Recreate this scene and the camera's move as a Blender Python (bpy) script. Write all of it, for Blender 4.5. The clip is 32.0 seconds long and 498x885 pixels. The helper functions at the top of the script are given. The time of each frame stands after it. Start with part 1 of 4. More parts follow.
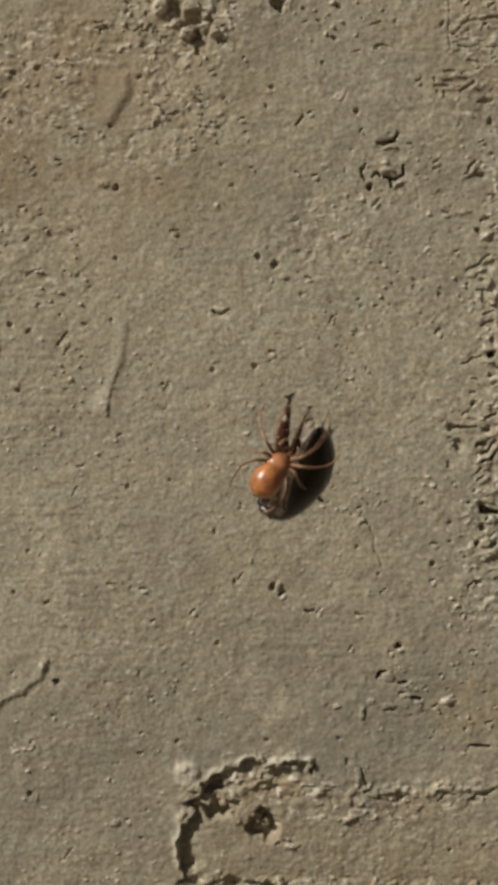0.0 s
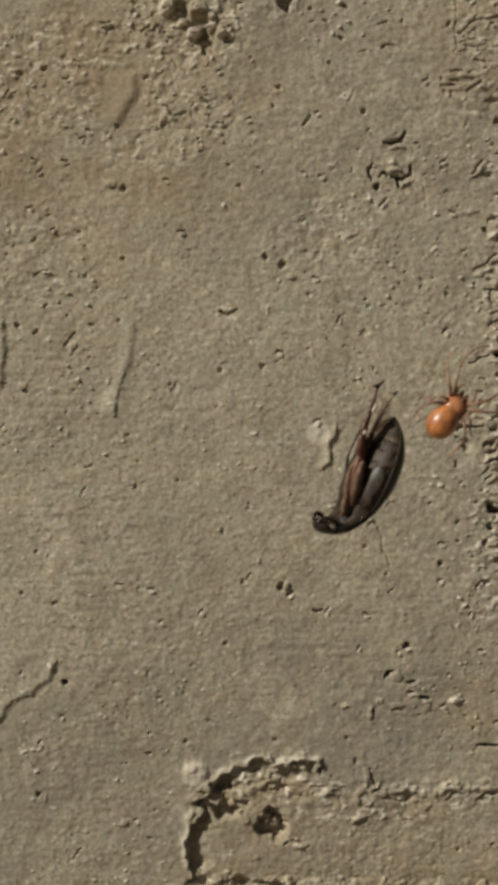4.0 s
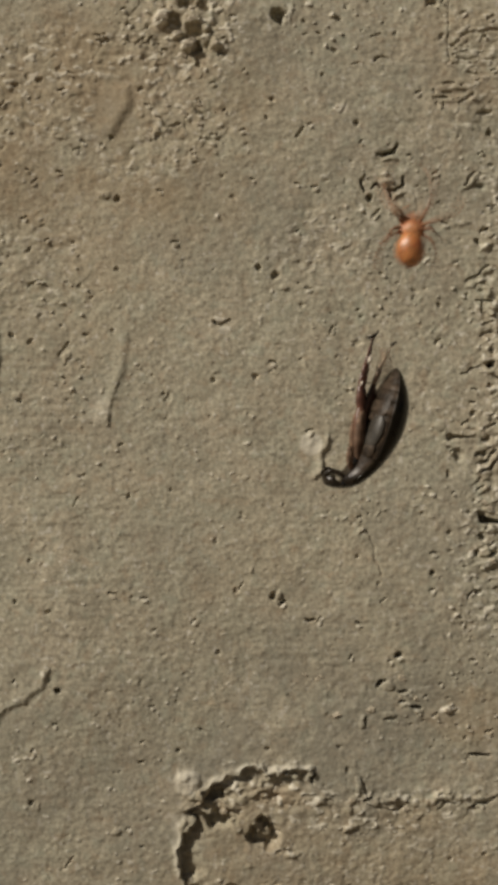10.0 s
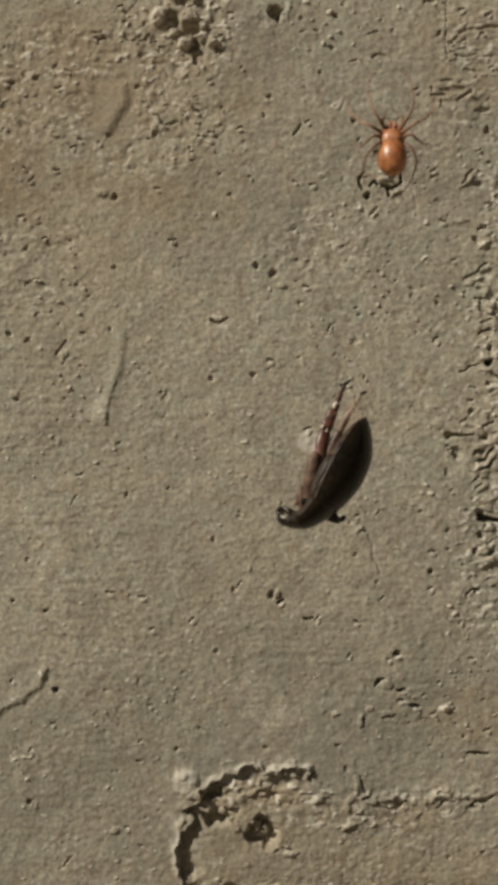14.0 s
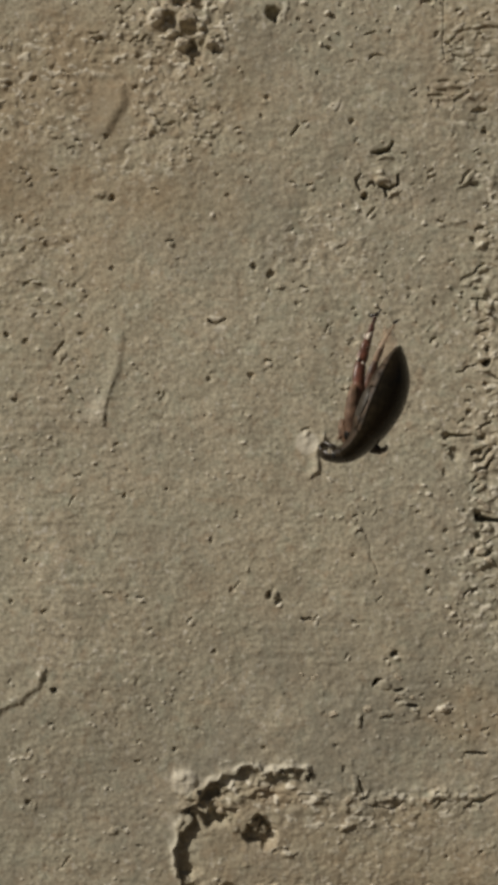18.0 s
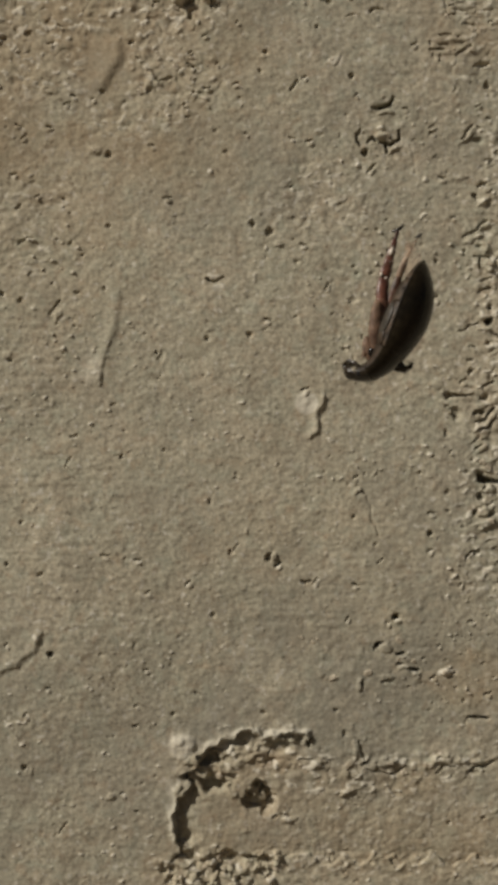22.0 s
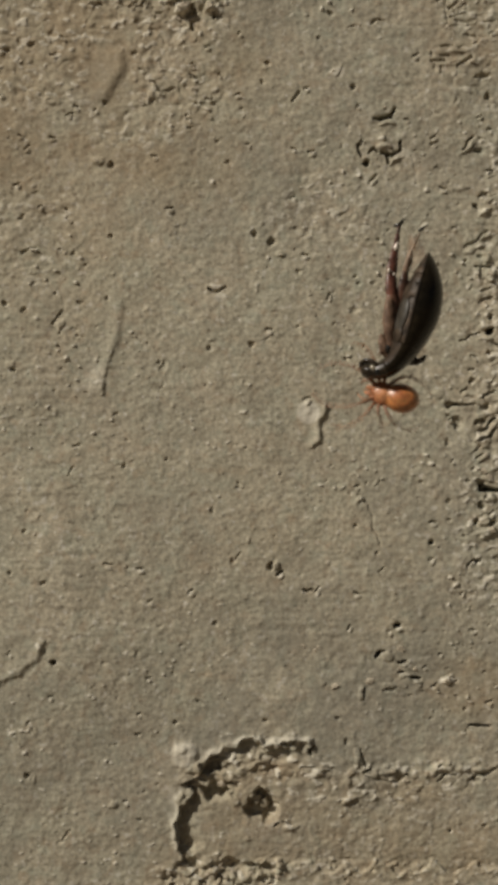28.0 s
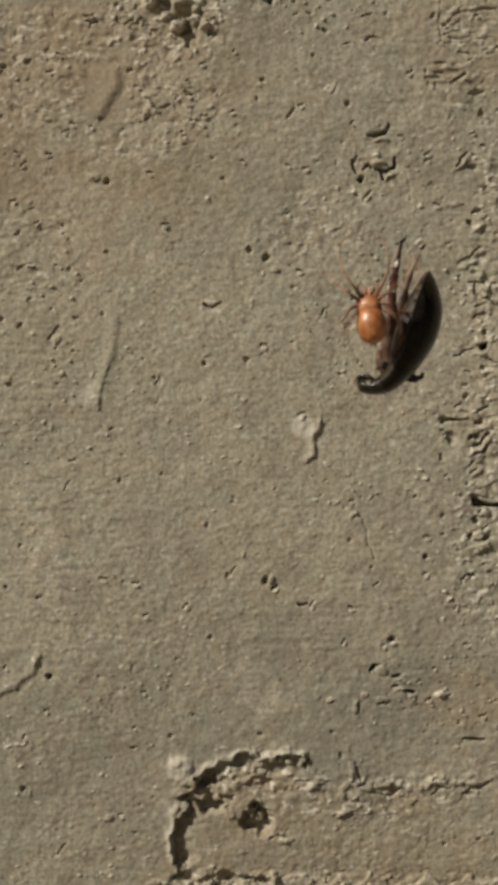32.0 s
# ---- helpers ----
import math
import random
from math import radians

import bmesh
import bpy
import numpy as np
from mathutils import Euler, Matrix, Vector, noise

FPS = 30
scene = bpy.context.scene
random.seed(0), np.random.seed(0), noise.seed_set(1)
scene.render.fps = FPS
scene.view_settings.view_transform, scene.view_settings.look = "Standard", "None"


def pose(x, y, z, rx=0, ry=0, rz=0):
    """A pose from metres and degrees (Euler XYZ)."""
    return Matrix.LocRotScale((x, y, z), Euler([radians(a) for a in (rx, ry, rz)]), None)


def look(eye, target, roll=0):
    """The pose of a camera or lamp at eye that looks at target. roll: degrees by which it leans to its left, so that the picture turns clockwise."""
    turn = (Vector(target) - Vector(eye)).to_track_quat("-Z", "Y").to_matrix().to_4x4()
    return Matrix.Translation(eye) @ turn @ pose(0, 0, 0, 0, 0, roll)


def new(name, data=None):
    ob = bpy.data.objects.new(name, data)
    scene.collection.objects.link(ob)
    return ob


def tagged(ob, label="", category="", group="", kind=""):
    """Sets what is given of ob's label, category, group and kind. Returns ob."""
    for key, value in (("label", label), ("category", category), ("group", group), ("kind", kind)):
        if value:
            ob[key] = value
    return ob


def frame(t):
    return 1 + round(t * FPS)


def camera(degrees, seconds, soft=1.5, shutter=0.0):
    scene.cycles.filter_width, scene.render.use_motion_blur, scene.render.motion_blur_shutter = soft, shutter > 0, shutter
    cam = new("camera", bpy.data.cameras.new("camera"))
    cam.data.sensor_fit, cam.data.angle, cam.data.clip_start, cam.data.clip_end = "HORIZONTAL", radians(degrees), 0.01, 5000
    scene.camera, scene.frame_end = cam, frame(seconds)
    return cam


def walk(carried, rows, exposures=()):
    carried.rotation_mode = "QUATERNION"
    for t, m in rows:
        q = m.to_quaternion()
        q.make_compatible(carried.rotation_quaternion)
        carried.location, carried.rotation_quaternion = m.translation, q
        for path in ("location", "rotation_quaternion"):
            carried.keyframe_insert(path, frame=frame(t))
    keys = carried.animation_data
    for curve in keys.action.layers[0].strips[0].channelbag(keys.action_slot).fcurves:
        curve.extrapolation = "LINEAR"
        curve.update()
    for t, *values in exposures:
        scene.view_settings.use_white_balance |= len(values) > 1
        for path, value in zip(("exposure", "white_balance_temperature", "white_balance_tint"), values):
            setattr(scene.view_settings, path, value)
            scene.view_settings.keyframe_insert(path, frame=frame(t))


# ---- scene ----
cam = camera(23.0, 32.0, soft=5.6, shutter=0.9)
Z0 = 1.2          # height of the middle of the seen patch of wall, metres
MM = 0.001


def held(x, d, z, tilt, pan, roll):
    """The camera, x and z in mm from the middle of the patch, d mm in front of the wall."""
    return pose(x * MM, -d * MM, Z0 + z * MM, 90 + tilt, 0, pan) @ pose(0, 0, 0, 0, 0, roll)


def hang(x, y, z, lean, roll, pitch=0):
    """A hanging animal: mm from the middle of the patch, lean to the right, roll about its long axis, upper end tipped out."""
    return pose(x * MM, y * MM, Z0 + z * MM, 0, lean, 0) @ pose(0, 0, 0, pitch) @ pose(0, 0, 0, 0, 0, roll)


walk(cam, [
    (0, held(0.44, 107.94, -0.77, -0.05, 0.03, 0.09)),
    (0.5, held(0.42, 108.06, -1.03, 0.09, 0.01, 0.06)),
    (1, held(0.33, 107.93, -0.90, -0.03, 0.06, 0.04)),
    (1.5, held(0.00, 107.97, -0.94, -0.01, -0.01, 0.03)),
    (2, held(-0.17, 107.94, -1.05, 0.04, -0.02, 0.00)),
    (2.5, held(-0.24, 107.83, -0.94, -0.10, -0.06, -0.01)),
    (3, held(-0.22, 107.80, -1.17, -0.02, -0.01, -0.02)),
    (3.5, held(-0.36, 107.87, -0.87, -0.16, 0.00, -0.05)),
    (5.5, held(0.28, 108.17, -0.36, -0.00, 0.03, -0.01)),
    (6, held(0.40, 108.18, -0.26, -0.04, 0.14, 0.01)),
    (6.5, held(-0.23, 108.18, -0.35, -0.00, -0.09, 0.02)),
    (7, held(-0.27, 108.16, -0.35, -0.01, -0.10, -0.01)),
    (7.5, held(0.09, 108.35, -0.11, 0.02, 0.01, 0.00)),
    (8, held(-0.07, 108.31, 0.04, 0.03, 0.00, -0.00)),
    (8.5, held(-0.24, 108.37, -0.11, 0.06, -0.03, -0.02)),
    (9, held(-0.19, 108.37, -0.05, 0.02, -0.10, -0.00)),
    (9.5, held(0.16, 108.41, -0.29, 0.19, -0.04, 0.07)),
    (10, held(0.32, 108.39, -0.37, 0.20, -0.01, 0.06)),
    (10.5, held(0.39, 108.30, -0.12, 0.03, -0.03, 0.06)),
    (11, held(0.59, 108.30, -0.21, 0.07, 0.01, 0.07)),
    (11.5, held(0.59, 108.32, -0.08, 0.04, 0.01, 0.05)),
    (12, held(0.21, 108.27, 0.14, -0.08, -0.15, 0.03)),
    (12.5, held(0.29, 108.31, -0.28, 0.07, -0.03, -0.04)),
    (13, held(0.68, 108.22, -0.42, 0.15, 0.08, -0.01)),
    (13.5, held(0.42, 108.33, -0.01, -0.03, -0.03, -0.03)),
    (14, held(0.62, 108.23, -0.26, 0.07, 0.05, -0.01)),
    (14.5, held(0.38, 108.24, -0.16, -0.01, -0.07, -0.05)),
    (16.5, held(0.48, 108.24, -0.04, -0.03, -0.07, -0.02)),
    (17, held(0.44, 108.23, -0.42, 0.15, -0.08, -0.04)),
    (17.5, held(0.68, 108.25, -0.19, 0.02, 0.05, -0.06)),
    (18, held(0.68, 108.30, -0.01, -0.03, -0.02, -0.07)),
    (18.5, held(0.71, 108.25, 0.02, 0.01, 0.01, -0.02)),
    (19, held(0.55, 108.38, 0.07, 0.04, -0.08, -0.02)),
    (19.5, held(0.97, 108.41, 0.03, 0.08, 0.11, -0.02)),
    (20, held(0.71, 108.36, 0.03, 0.02, -0.06, -0.01)),
    (20.5, held(0.64, 108.17, -0.13, -0.00, -0.10, -0.00)),
    (21, held(0.84, 106.95, -1.66, -0.14, -0.02, -0.07)),
    (21.5, held(1.02, 106.49, -2.99, -0.31, 0.07, -0.17)),
    (22, held(0.93, 106.73, -3.01, -0.29, 0.06, -0.15)),
    (22.5, held(0.78, 106.93, -2.70, -0.25, 0.04, -0.16)),
    (23, held(0.61, 106.95, -2.49, -0.28, 0.03, -0.19)),
    (23.5, held(0.58, 106.99, -2.76, -0.15, 0.01, -0.20)),
    (24, held(0.80, 106.99, -2.56, -0.23, 0.09, -0.19)),
    (24.5, held(0.66, 106.91, -2.61, -0.26, 0.05, -0.19)),
    (25, held(0.68, 106.94, -2.59, -0.27, 0.05, -0.18)),
    (25.5, held(0.78, 106.96, -2.59, -0.27, 0.06, -0.17)),
    (27.5, held(0.70, 107.16, -2.36, -0.21, 0.09, -0.18)),
    (28, held(0.66, 107.16, -2.44, -0.16, 0.01, -0.15)),
    (28.5, held(1.05, 107.18, -2.22, -0.20, 0.11, -0.17)),
    (29, held(1.01, 107.23, -2.12, -0.20, 0.07, -0.16)),
    (29.5, held(1.00, 107.29, -2.19, -0.09, 0.08, -0.15)),
    (30, held(1.10, 107.33, -2.06, -0.09, 0.14, -0.14)),
    (30.5, held(1.12, 107.51, -1.71, -0.13, 0.13, -0.18)),
    (31, held(1.12, 107.58, -1.86, 0.01, 0.08, -0.20)),
    (31.5, held(0.99, 107.64, -1.61, -0.00, -0.02, -0.18)),
    (32, held(1.27, 107.70, -1.40, -0.02, 0.10, -0.15)),
], exposures=((0, -0.28, 6580, 10), (8, -0.27, 6690, 10), (12, -0.3, 6590, 10), (20, -0.31, 6480, 10), (24, -0.31, 6480, 10), (28, -0.32, 6520, 10), (30, -0.25, 6500, 10), (32, -0.24, 6560, 10)))

# ---- light ----
SUN = Vector((-0.66, -0.43, 0.56)).normalized()
world = bpy.data.worlds.new("sky")
scene.world = world
world.use_nodes = True
sky = world.node_tree.nodes.new("ShaderNodeTexSky")
sky.sky_type, sky.sun_disc = "NISHITA", False
sky.sun_elevation, sky.sun_rotation = math.asin(SUN.z), math.atan2(SUN.x, SUN.y)
back = world.node_tree.nodes["Background"]
back.inputs["Strength"].default_value = 0.019
world.node_tree.links.new(sky.outputs["Color"], back.inputs["Color"])
sun = new("sun", bpy.data.lights.new("sun", "SUN"))
sun.data.energy, sun.data.angle, sun.data.color = 4.9, radians(0.6), (1.0, 0.93, 0.82)
sun.matrix_world = look(SUN * 4 + Vector((0, 0, Z0)), (0, 0, Z0))


# ---- materials ----
def material(name, colour, rough=0.5, vary=0.15, grain=900.0, bump=0.0, coat=0.0, sss=0.0, spec=0.5, second=None, patch=150.0):
    """A surface with variation at two scales; grain and patch are in waves per metre."""
    m = bpy.data.materials.new(name)
    m.use_nodes = True
    nt = m.node_tree
    b = nt.nodes["Principled BSDF"]
    b.inputs["Roughness"].default_value = rough
    b.inputs["Coat Weight"].default_value, b.inputs["Coat Roughness"].default_value = coat, 0.12
    b.inputs["Specular IOR Level"].default_value = spec
    if sss:
        b.inputs["Subsurface Weight"].default_value = sss
        b.inputs["Subsurface Radius"].default_value = (1.0, 0.4, 0.15)
        b.inputs["Subsurface Scale"].default_value = 0.0006
    co = nt.nodes.new("ShaderNodeTexCoord")
    fine, wide = nt.nodes.new("ShaderNodeTexNoise"), nt.nodes.new("ShaderNodeTexNoise")
    for n, s, d in ((fine, grain, 4.0), (wide, patch, 3.0)):
        n.inputs["Scale"].default_value, n.inputs["Detail"].default_value = s, d
        nt.links.new(co.outputs["Object"], n.inputs["Vector"])
    mix = nt.nodes.new("ShaderNodeMix")
    mix.data_type = "RGBA"
    mix.inputs["A"].default_value = (*colour, 1)
    mix.inputs["B"].default_value = (*(second or [c * (1 - vary) for c in colour]), 1)
    ramp = nt.nodes.new("ShaderNodeMapRange")
    ramp.inputs["From Min"].default_value, ramp.inputs["From Max"].default_value = 0.36, 0.64
    nt.links.new(wide.outputs["Fac"], ramp.inputs["Value"])
    nt.links.new(ramp.outputs["Result"], mix.inputs["Factor"])
    val = nt.nodes.new("ShaderNodeMapRange")
    val.inputs["From Min"].default_value, val.inputs["From Max"].default_value = 0.3, 0.7
    val.inputs["To Min"].default_value, val.inputs["To Max"].default_value = 1 - vary, 1 + vary
    nt.links.new(fine.outputs["Fac"], val.inputs["Value"])
    mul = nt.nodes.new("ShaderNodeVectorMath")
    mul.operation = "SCALE"
    nt.links.new(mix.outputs["Result"], mul.inputs[0])
    nt.links.new(val.outputs["Result"], mul.inputs["Scale"])
    nt.links.new(mul.outputs["Vector"], b.inputs["Base Color"])
    if bump:
        bp = nt.nodes.new("ShaderNodeBump")
        bp.inputs["Strength"].default_value, bp.inputs["Distance"].default_value = 1.0, bump
        nt.links.new(fine.outputs["Fac"], bp.inputs["Height"])
        nt.links.new(bp.outputs["Normal"], b.inputs["Normal"])
    return m


def plaster_material():
    """Weathered grey-brown cement plaster: wide tints, sandy grain, dark specks, and pale specks painted as lit facets.
    """
    m = material("weathered_cement_plaster", (0.375, 0.332, 0.247), 0.9, vary=0.3, grain=2800.0, bump=0.00005, second=(0.352, 0.328, 0.247), patch=210.0, spec=0.25)
    nt = m.node_tree
    b = nt.nodes["Principled BSDF"]
    base = b.inputs["Base Color"].links[0].from_socket
    co = nt.nodes["Texture Coordinate"]
    last = base
    for scale, lo, hi, colour, amount in ((1900.0, 0.61, 0.75, (0.11, 0.09, 0.06), 0.8), (1700.0, 0.60, 0.72, (0.60, 0.565, 0.485), 0.75), (950.0, 0.55, 0.70, (0.31, 0.225, 0.145), 0.4), (760.0, 0.54, 0.70, (0.33, 0.345, 0.27), 0.4), (420.0, 0.52, 0.72, (0.29, 0.245, 0.17), 0.25), (230.0, 0.54, 0.72, (0.22, 0.19, 0.14), 0.45)):
        n = nt.nodes.new("ShaderNodeTexNoise")
        n.inputs["Scale"].default_value, n.inputs["Detail"].default_value = scale, 2.0
        shift = nt.nodes.new("ShaderNodeVectorMath")
        shift.inputs[1].default_value = (scale * 0.013, 0.7, scale * 0.007)
        nt.links.new(co.outputs["Object"], shift.inputs[0])
        nt.links.new(shift.outputs["Vector"], n.inputs["Vector"])
        r = nt.nodes.new("ShaderNodeMapRange")
        r.inputs["From Min"].default_value, r.inputs["From Max"].default_value, r.inputs["To Max"].default_value = lo, hi, amount
        nt.links.new(n.outputs["Fac"], r.inputs["Value"])
        mix = nt.nodes.new("ShaderNodeMix")
        mix.data_type = "RGBA"
        mix.inputs["B"].default_value = (*colour, 1)
        nt.links.new(r.outputs["Result"], mix.inputs["Factor"])
        nt.links.new(last, mix.inputs["A"])
        last = mix.outputs["Result"]
    # the last tint holds pale marks and painted highlights of crumbs and rims
    for name, colour, amount in (("grey_tone", (0.205, 0.192, 0.152), 0.6), ("rust", (0.28, 0.205, 0.12), 0.55), ("pale_lit", (0.66, 0.62, 0.52), 0.75)):
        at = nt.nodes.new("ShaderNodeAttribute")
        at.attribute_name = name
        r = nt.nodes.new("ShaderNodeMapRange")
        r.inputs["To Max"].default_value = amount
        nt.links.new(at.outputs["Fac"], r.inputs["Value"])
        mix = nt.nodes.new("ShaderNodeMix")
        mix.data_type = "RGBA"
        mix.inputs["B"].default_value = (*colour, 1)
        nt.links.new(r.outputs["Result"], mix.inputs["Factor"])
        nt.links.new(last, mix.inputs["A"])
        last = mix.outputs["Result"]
    nt.links.new(last, b.inputs["Base Color"])
    return m


PLASTER = plaster_material()
STONE = material("pale_sand_grain", (0.47, 0.41, 0.31), 0.75, vary=0.25, grain=2600.0, bump=0.00005, patch=400.0, second=(0.36, 0.31, 0.23))
SOIL = material("dry_soil", (0.23, 0.18, 0.12), 0.95, vary=0.25, grain=60.0, patch=3.0)
ELYTRA = material("black_wing_case", (0.017, 0.0125, 0.007), 0.18, vary=0.4, grain=2600.0, bump=0.000006, spec=0.17, patch=420.0, second=(0.010, 0.008, 0.005))
SHELL = material("dark_brown_shell", (0.022, 0.016, 0.010), 0.3, spec=0.4, vary=0.5, grain=2600.0, bump=0.00002, patch=500.0, second=(0.012, 0.009, 0.006))
BELLY = material("brown_belly", (0.062, 0.043, 0.028), 0.5, vary=0.6, grain=2600.0, bump=0.00006, patch=800.0, second=(0.024, 0.017, 0.011), spec=0.25)
# grey base colour stands for the sky reflected in the breast plates
SHEEN = material("breast_grey_sheen", (0.052, 0.046, 0.038), 0.42, vary=0.35, grain=2600.0, bump=0.00001, patch=600.0, second=(0.032, 0.027, 0.020), spec=0.25)
CHITIN = material("red_brown_leg", (0.135, 0.066, 0.042), 0.4, vary=0.45, grain=2200.0, bump=0.00004, patch=520.0, second=(0.055, 0.029, 0.018), spec=0.4)
EYE_AND_GAP = material("black_eye_and_gap", (0.01, 0.009, 0.008), 0.12, vary=0.2)
WING = material("dry_beige_wing_skin", (0.44, 0.34, 0.24), 0.4, vary=0.3, grain=1500.0, patch=600.0, second=(0.3, 0.19, 0.12))
WING.node_tree.nodes["Principled BSDF"].inputs["Alpha"].default_value = 0.27
PALE_SKIN = material("pale_dry_shin", (0.36, 0.27, 0.18), 0.45, vary=0.35, grain=1500.0, patch=500.0, second=(0.2, 0.13, 0.085))
MOUTH_GLINT = material("pale_mouth_glint", (0.34, 0.30, 0.22), 0.2, coat=0.5, vary=0.4, grain=2500.0, patch=900.0, second=(0.10, 0.085, 0.06), bump=0.00003)
GLEAM = material("pale_leg_glint", (0.68, 0.6, 0.5), 0.22, vary=0.1, coat=0.6)
ORANGE = material("orange_abdomen", (0.5, 0.205, 0.066), 0.4, vary=0.4, grain=1900.0, bump=0.00004, coat=0.6, sss=0.1, patch=700.0, second=(0.27, 0.085, 0.028))
ORANGE.node_tree.nodes["Principled BSDF"].inputs["Coat Roughness"].default_value = 0.34
CHEST = material("orange_brown_chest", (0.46, 0.2, 0.085), 0.5, vary=0.35, grain=1700.0, bump=0.00003, coat=0.3, sss=0.1, patch=700.0, second=(0.27, 0.095, 0.04))
THROAT = material("dark_brown_throat", (0.05, 0.035, 0.024), 0.4, vary=0.5, grain=2600.0, bump=0.00004, patch=700.0, second=(0.02, 0.014, 0.009), spec=0.4)
DUSTY = material("dusty_brown_leg", (0.17, 0.105, 0.066), 0.6, vary=0.5, grain=2400.0, bump=0.00005, patch=620.0, second=(0.08, 0.046, 0.03), spec=0.35)
RED_LEG = material("red_brown_shin", (0.16, 0.064, 0.04), 0.36, vary=0.45, grain=2200.0, bump=0.00003, patch=600.0, second=(0.075, 0.032, 0.022), spec=0.5)
AMBER = material("amber_leg", (0.33, 0.19, 0.11), 0.45, vary=0.35, grain=1200.0, patch=380.0, second=(0.2, 0.1, 0.052))
DARK_AMBER = material("dark_amber_joint", (0.2, 0.095, 0.048), 0.4, vary=0.3, grain=1500.0)
for thin, clear in ((AMBER, 0.88), (DARK_AMBER, 0.85)):
    thin.node_tree.nodes["Principled BSDF"].inputs["Alpha"].default_value = clear
SILK = material("spider_silk", (0.62, 0.58, 0.50), 0.4, vary=0.1)


# ---- mesh helpers (in mm) ----
def mesh_of(name, verts, faces, mat, smooth=True):
    me = bpy.data.meshes.new(name)
    me.from_pydata([Vector(v) * MM for v in verts], [], faces)
    me.materials.append(mat)
    if smooth:
        me.polygons.foreach_set("use_smooth", [True] * len(me.polygons))
    me.update()
    return me


def part(name, mesh, parent, label=""):
    ob = new(name, mesh)
    ob.parent = parent
    return tagged(ob, label) if label else ob


def tube(points, radii, sides=8, flat=1.0, caps=True, up=(0.31, 0.87, 0.23)):
    """A tapered limb along points with rounded ends; flat squeezes its section."""
    pts, radii = [Vector(p) for p in points], list(radii)
    if caps:
        d0, d1 = (pts[0] - pts[1]).normalized(), (pts[-1] - pts[-2]).normalized()
        r0, r1 = radii[0], radii[-1]
        head = [(pts[0] + d0 * r0 * k, r0 * math.sqrt(1 - k * k)) for k in (0.97, 0.8, 0.45)]
        tail = [(pts[-1] + d1 * r1 * k, r1 * math.sqrt(1 - k * k)) for k in (0.45, 0.8, 0.97)]
        pts = [p for p, _ in head] + pts + [p for p, _ in tail]
        radii = [r for _, r in head] + radii + [r for _, r in tail]
    verts, faces = [], []
    up = Vector(up).normalized()
    for i, p in enumerate(pts):
        d = (pts[min(i + 1, len(pts) - 1)] - pts[max(i - 1, 0)]).normalized()
        u = d.cross(up).normalized()
        v = d.cross(u)
        for k in range(sides):
            a = 2 * math.pi * k / sides
            verts.append(p + (u * math.cos(a) + v * math.sin(a) * flat) * radii[i])
    n = len(pts)
    for i in range(n - 1):
        for k in range(sides):
            a, b = i * sides + k, i * sides + (k + 1) % sides
            faces.append((a, b, b + sides, a + sides))
    faces.append(tuple(range(sides - 1, -1, -1)))
    faces.append(tuple(range((n - 1) * sides, n * sides)))
    return verts, faces


def bend(points, radii, steps=4):
    """Points and radii of a smooth curve through a few joints."""
    p = [Vector(q) for q in points]
    p = [p[0] * 2 - p[1]] + p + [p[-1] * 2 - p[-2]]
    out, rad = [], []
    for i in range(1, len(p) - 2):
        for k in range(steps):
            t = k / steps
            out.append(0.5 * (2 * p[i] + (p[i + 1] - p[i - 1]) * t + (2 * p[i - 1] - 5 * p[i] + 4 * p[i + 1] - p[i + 2]) * t * t
                              + (3 * p[i] - p[i - 1] - 3 * p[i + 1] + p[i + 2]) * t ** 3))
            rad.append(radii[i - 1] * (1 - t) + radii[i] * t)
    return out + [p[-2]], rad + [radii[-1]]


def blob(centre, radii, seg=20, rings=14, shape=None):
    """A rounded body; shape(z) in -1 to 1 swells or narrows it along z."""
    verts, faces = [], []
    for i in range(rings + 1):
        a = math.pi * i / rings
        z = -math.cos(a)
        r = max(math.sin(a), 0.02) * (shape(z) if shape else 1)
        for k in range(seg):
            b = 2 * math.pi * k / seg
            verts.append((centre[0] + radii[0] * r * math.cos(b), centre[1] + radii[1] * r * math.sin(b), centre[2] + radii[2] * z))
    for i in range(rings):
        for k in range(seg):
            a, b = i * seg + k, i * seg + (k + 1) % seg
            faces.append((a, b, b + seg, a + seg))
    faces.append(tuple(range(seg - 1, -1, -1)))
    faces.append(tuple(range(rings * seg, (rings + 1) * seg)))
    return verts, faces


# ---- the wall: a plastered face with its pits, cracks, flakes and lumps ----
STEP = 0.08
XS, ZS = np.arange(-27.0, 27.01, STEP), np.arange(-49.0, 45.01, STEP)
GX, GZ = np.meshgrid(XS, ZS)
rng = np.random.default_rng(11)


def field(size, tall=None):
    """Smooth random relief of unit spread; size is the width of its bumps in mm, tall their height where it differs."""
    white = np.fft.rfft2(rng.standard_normal(GX.shape))
    fz, fx = np.fft.fftfreq(GX.shape[0], STEP)[:, None], np.fft.rfftfreq(GX.shape[1], STEP)[None, :]
    out = np.fft.irfft2(white * np.exp(-2 * math.pi ** 2 * ((size * fx) ** 2 + ((tall or size) * fz) ** 2)), GX.shape)
    return out / out.std()


WARP_X = 0.16 * field(0.45) + 0.09 * field(0.18)
WARP_Z = 0.16 * field(0.45) + 0.09 * field(0.18)
WX, WZ = GX + WARP_X, GZ + WARP_Z
H = np.zeros_like(GX)


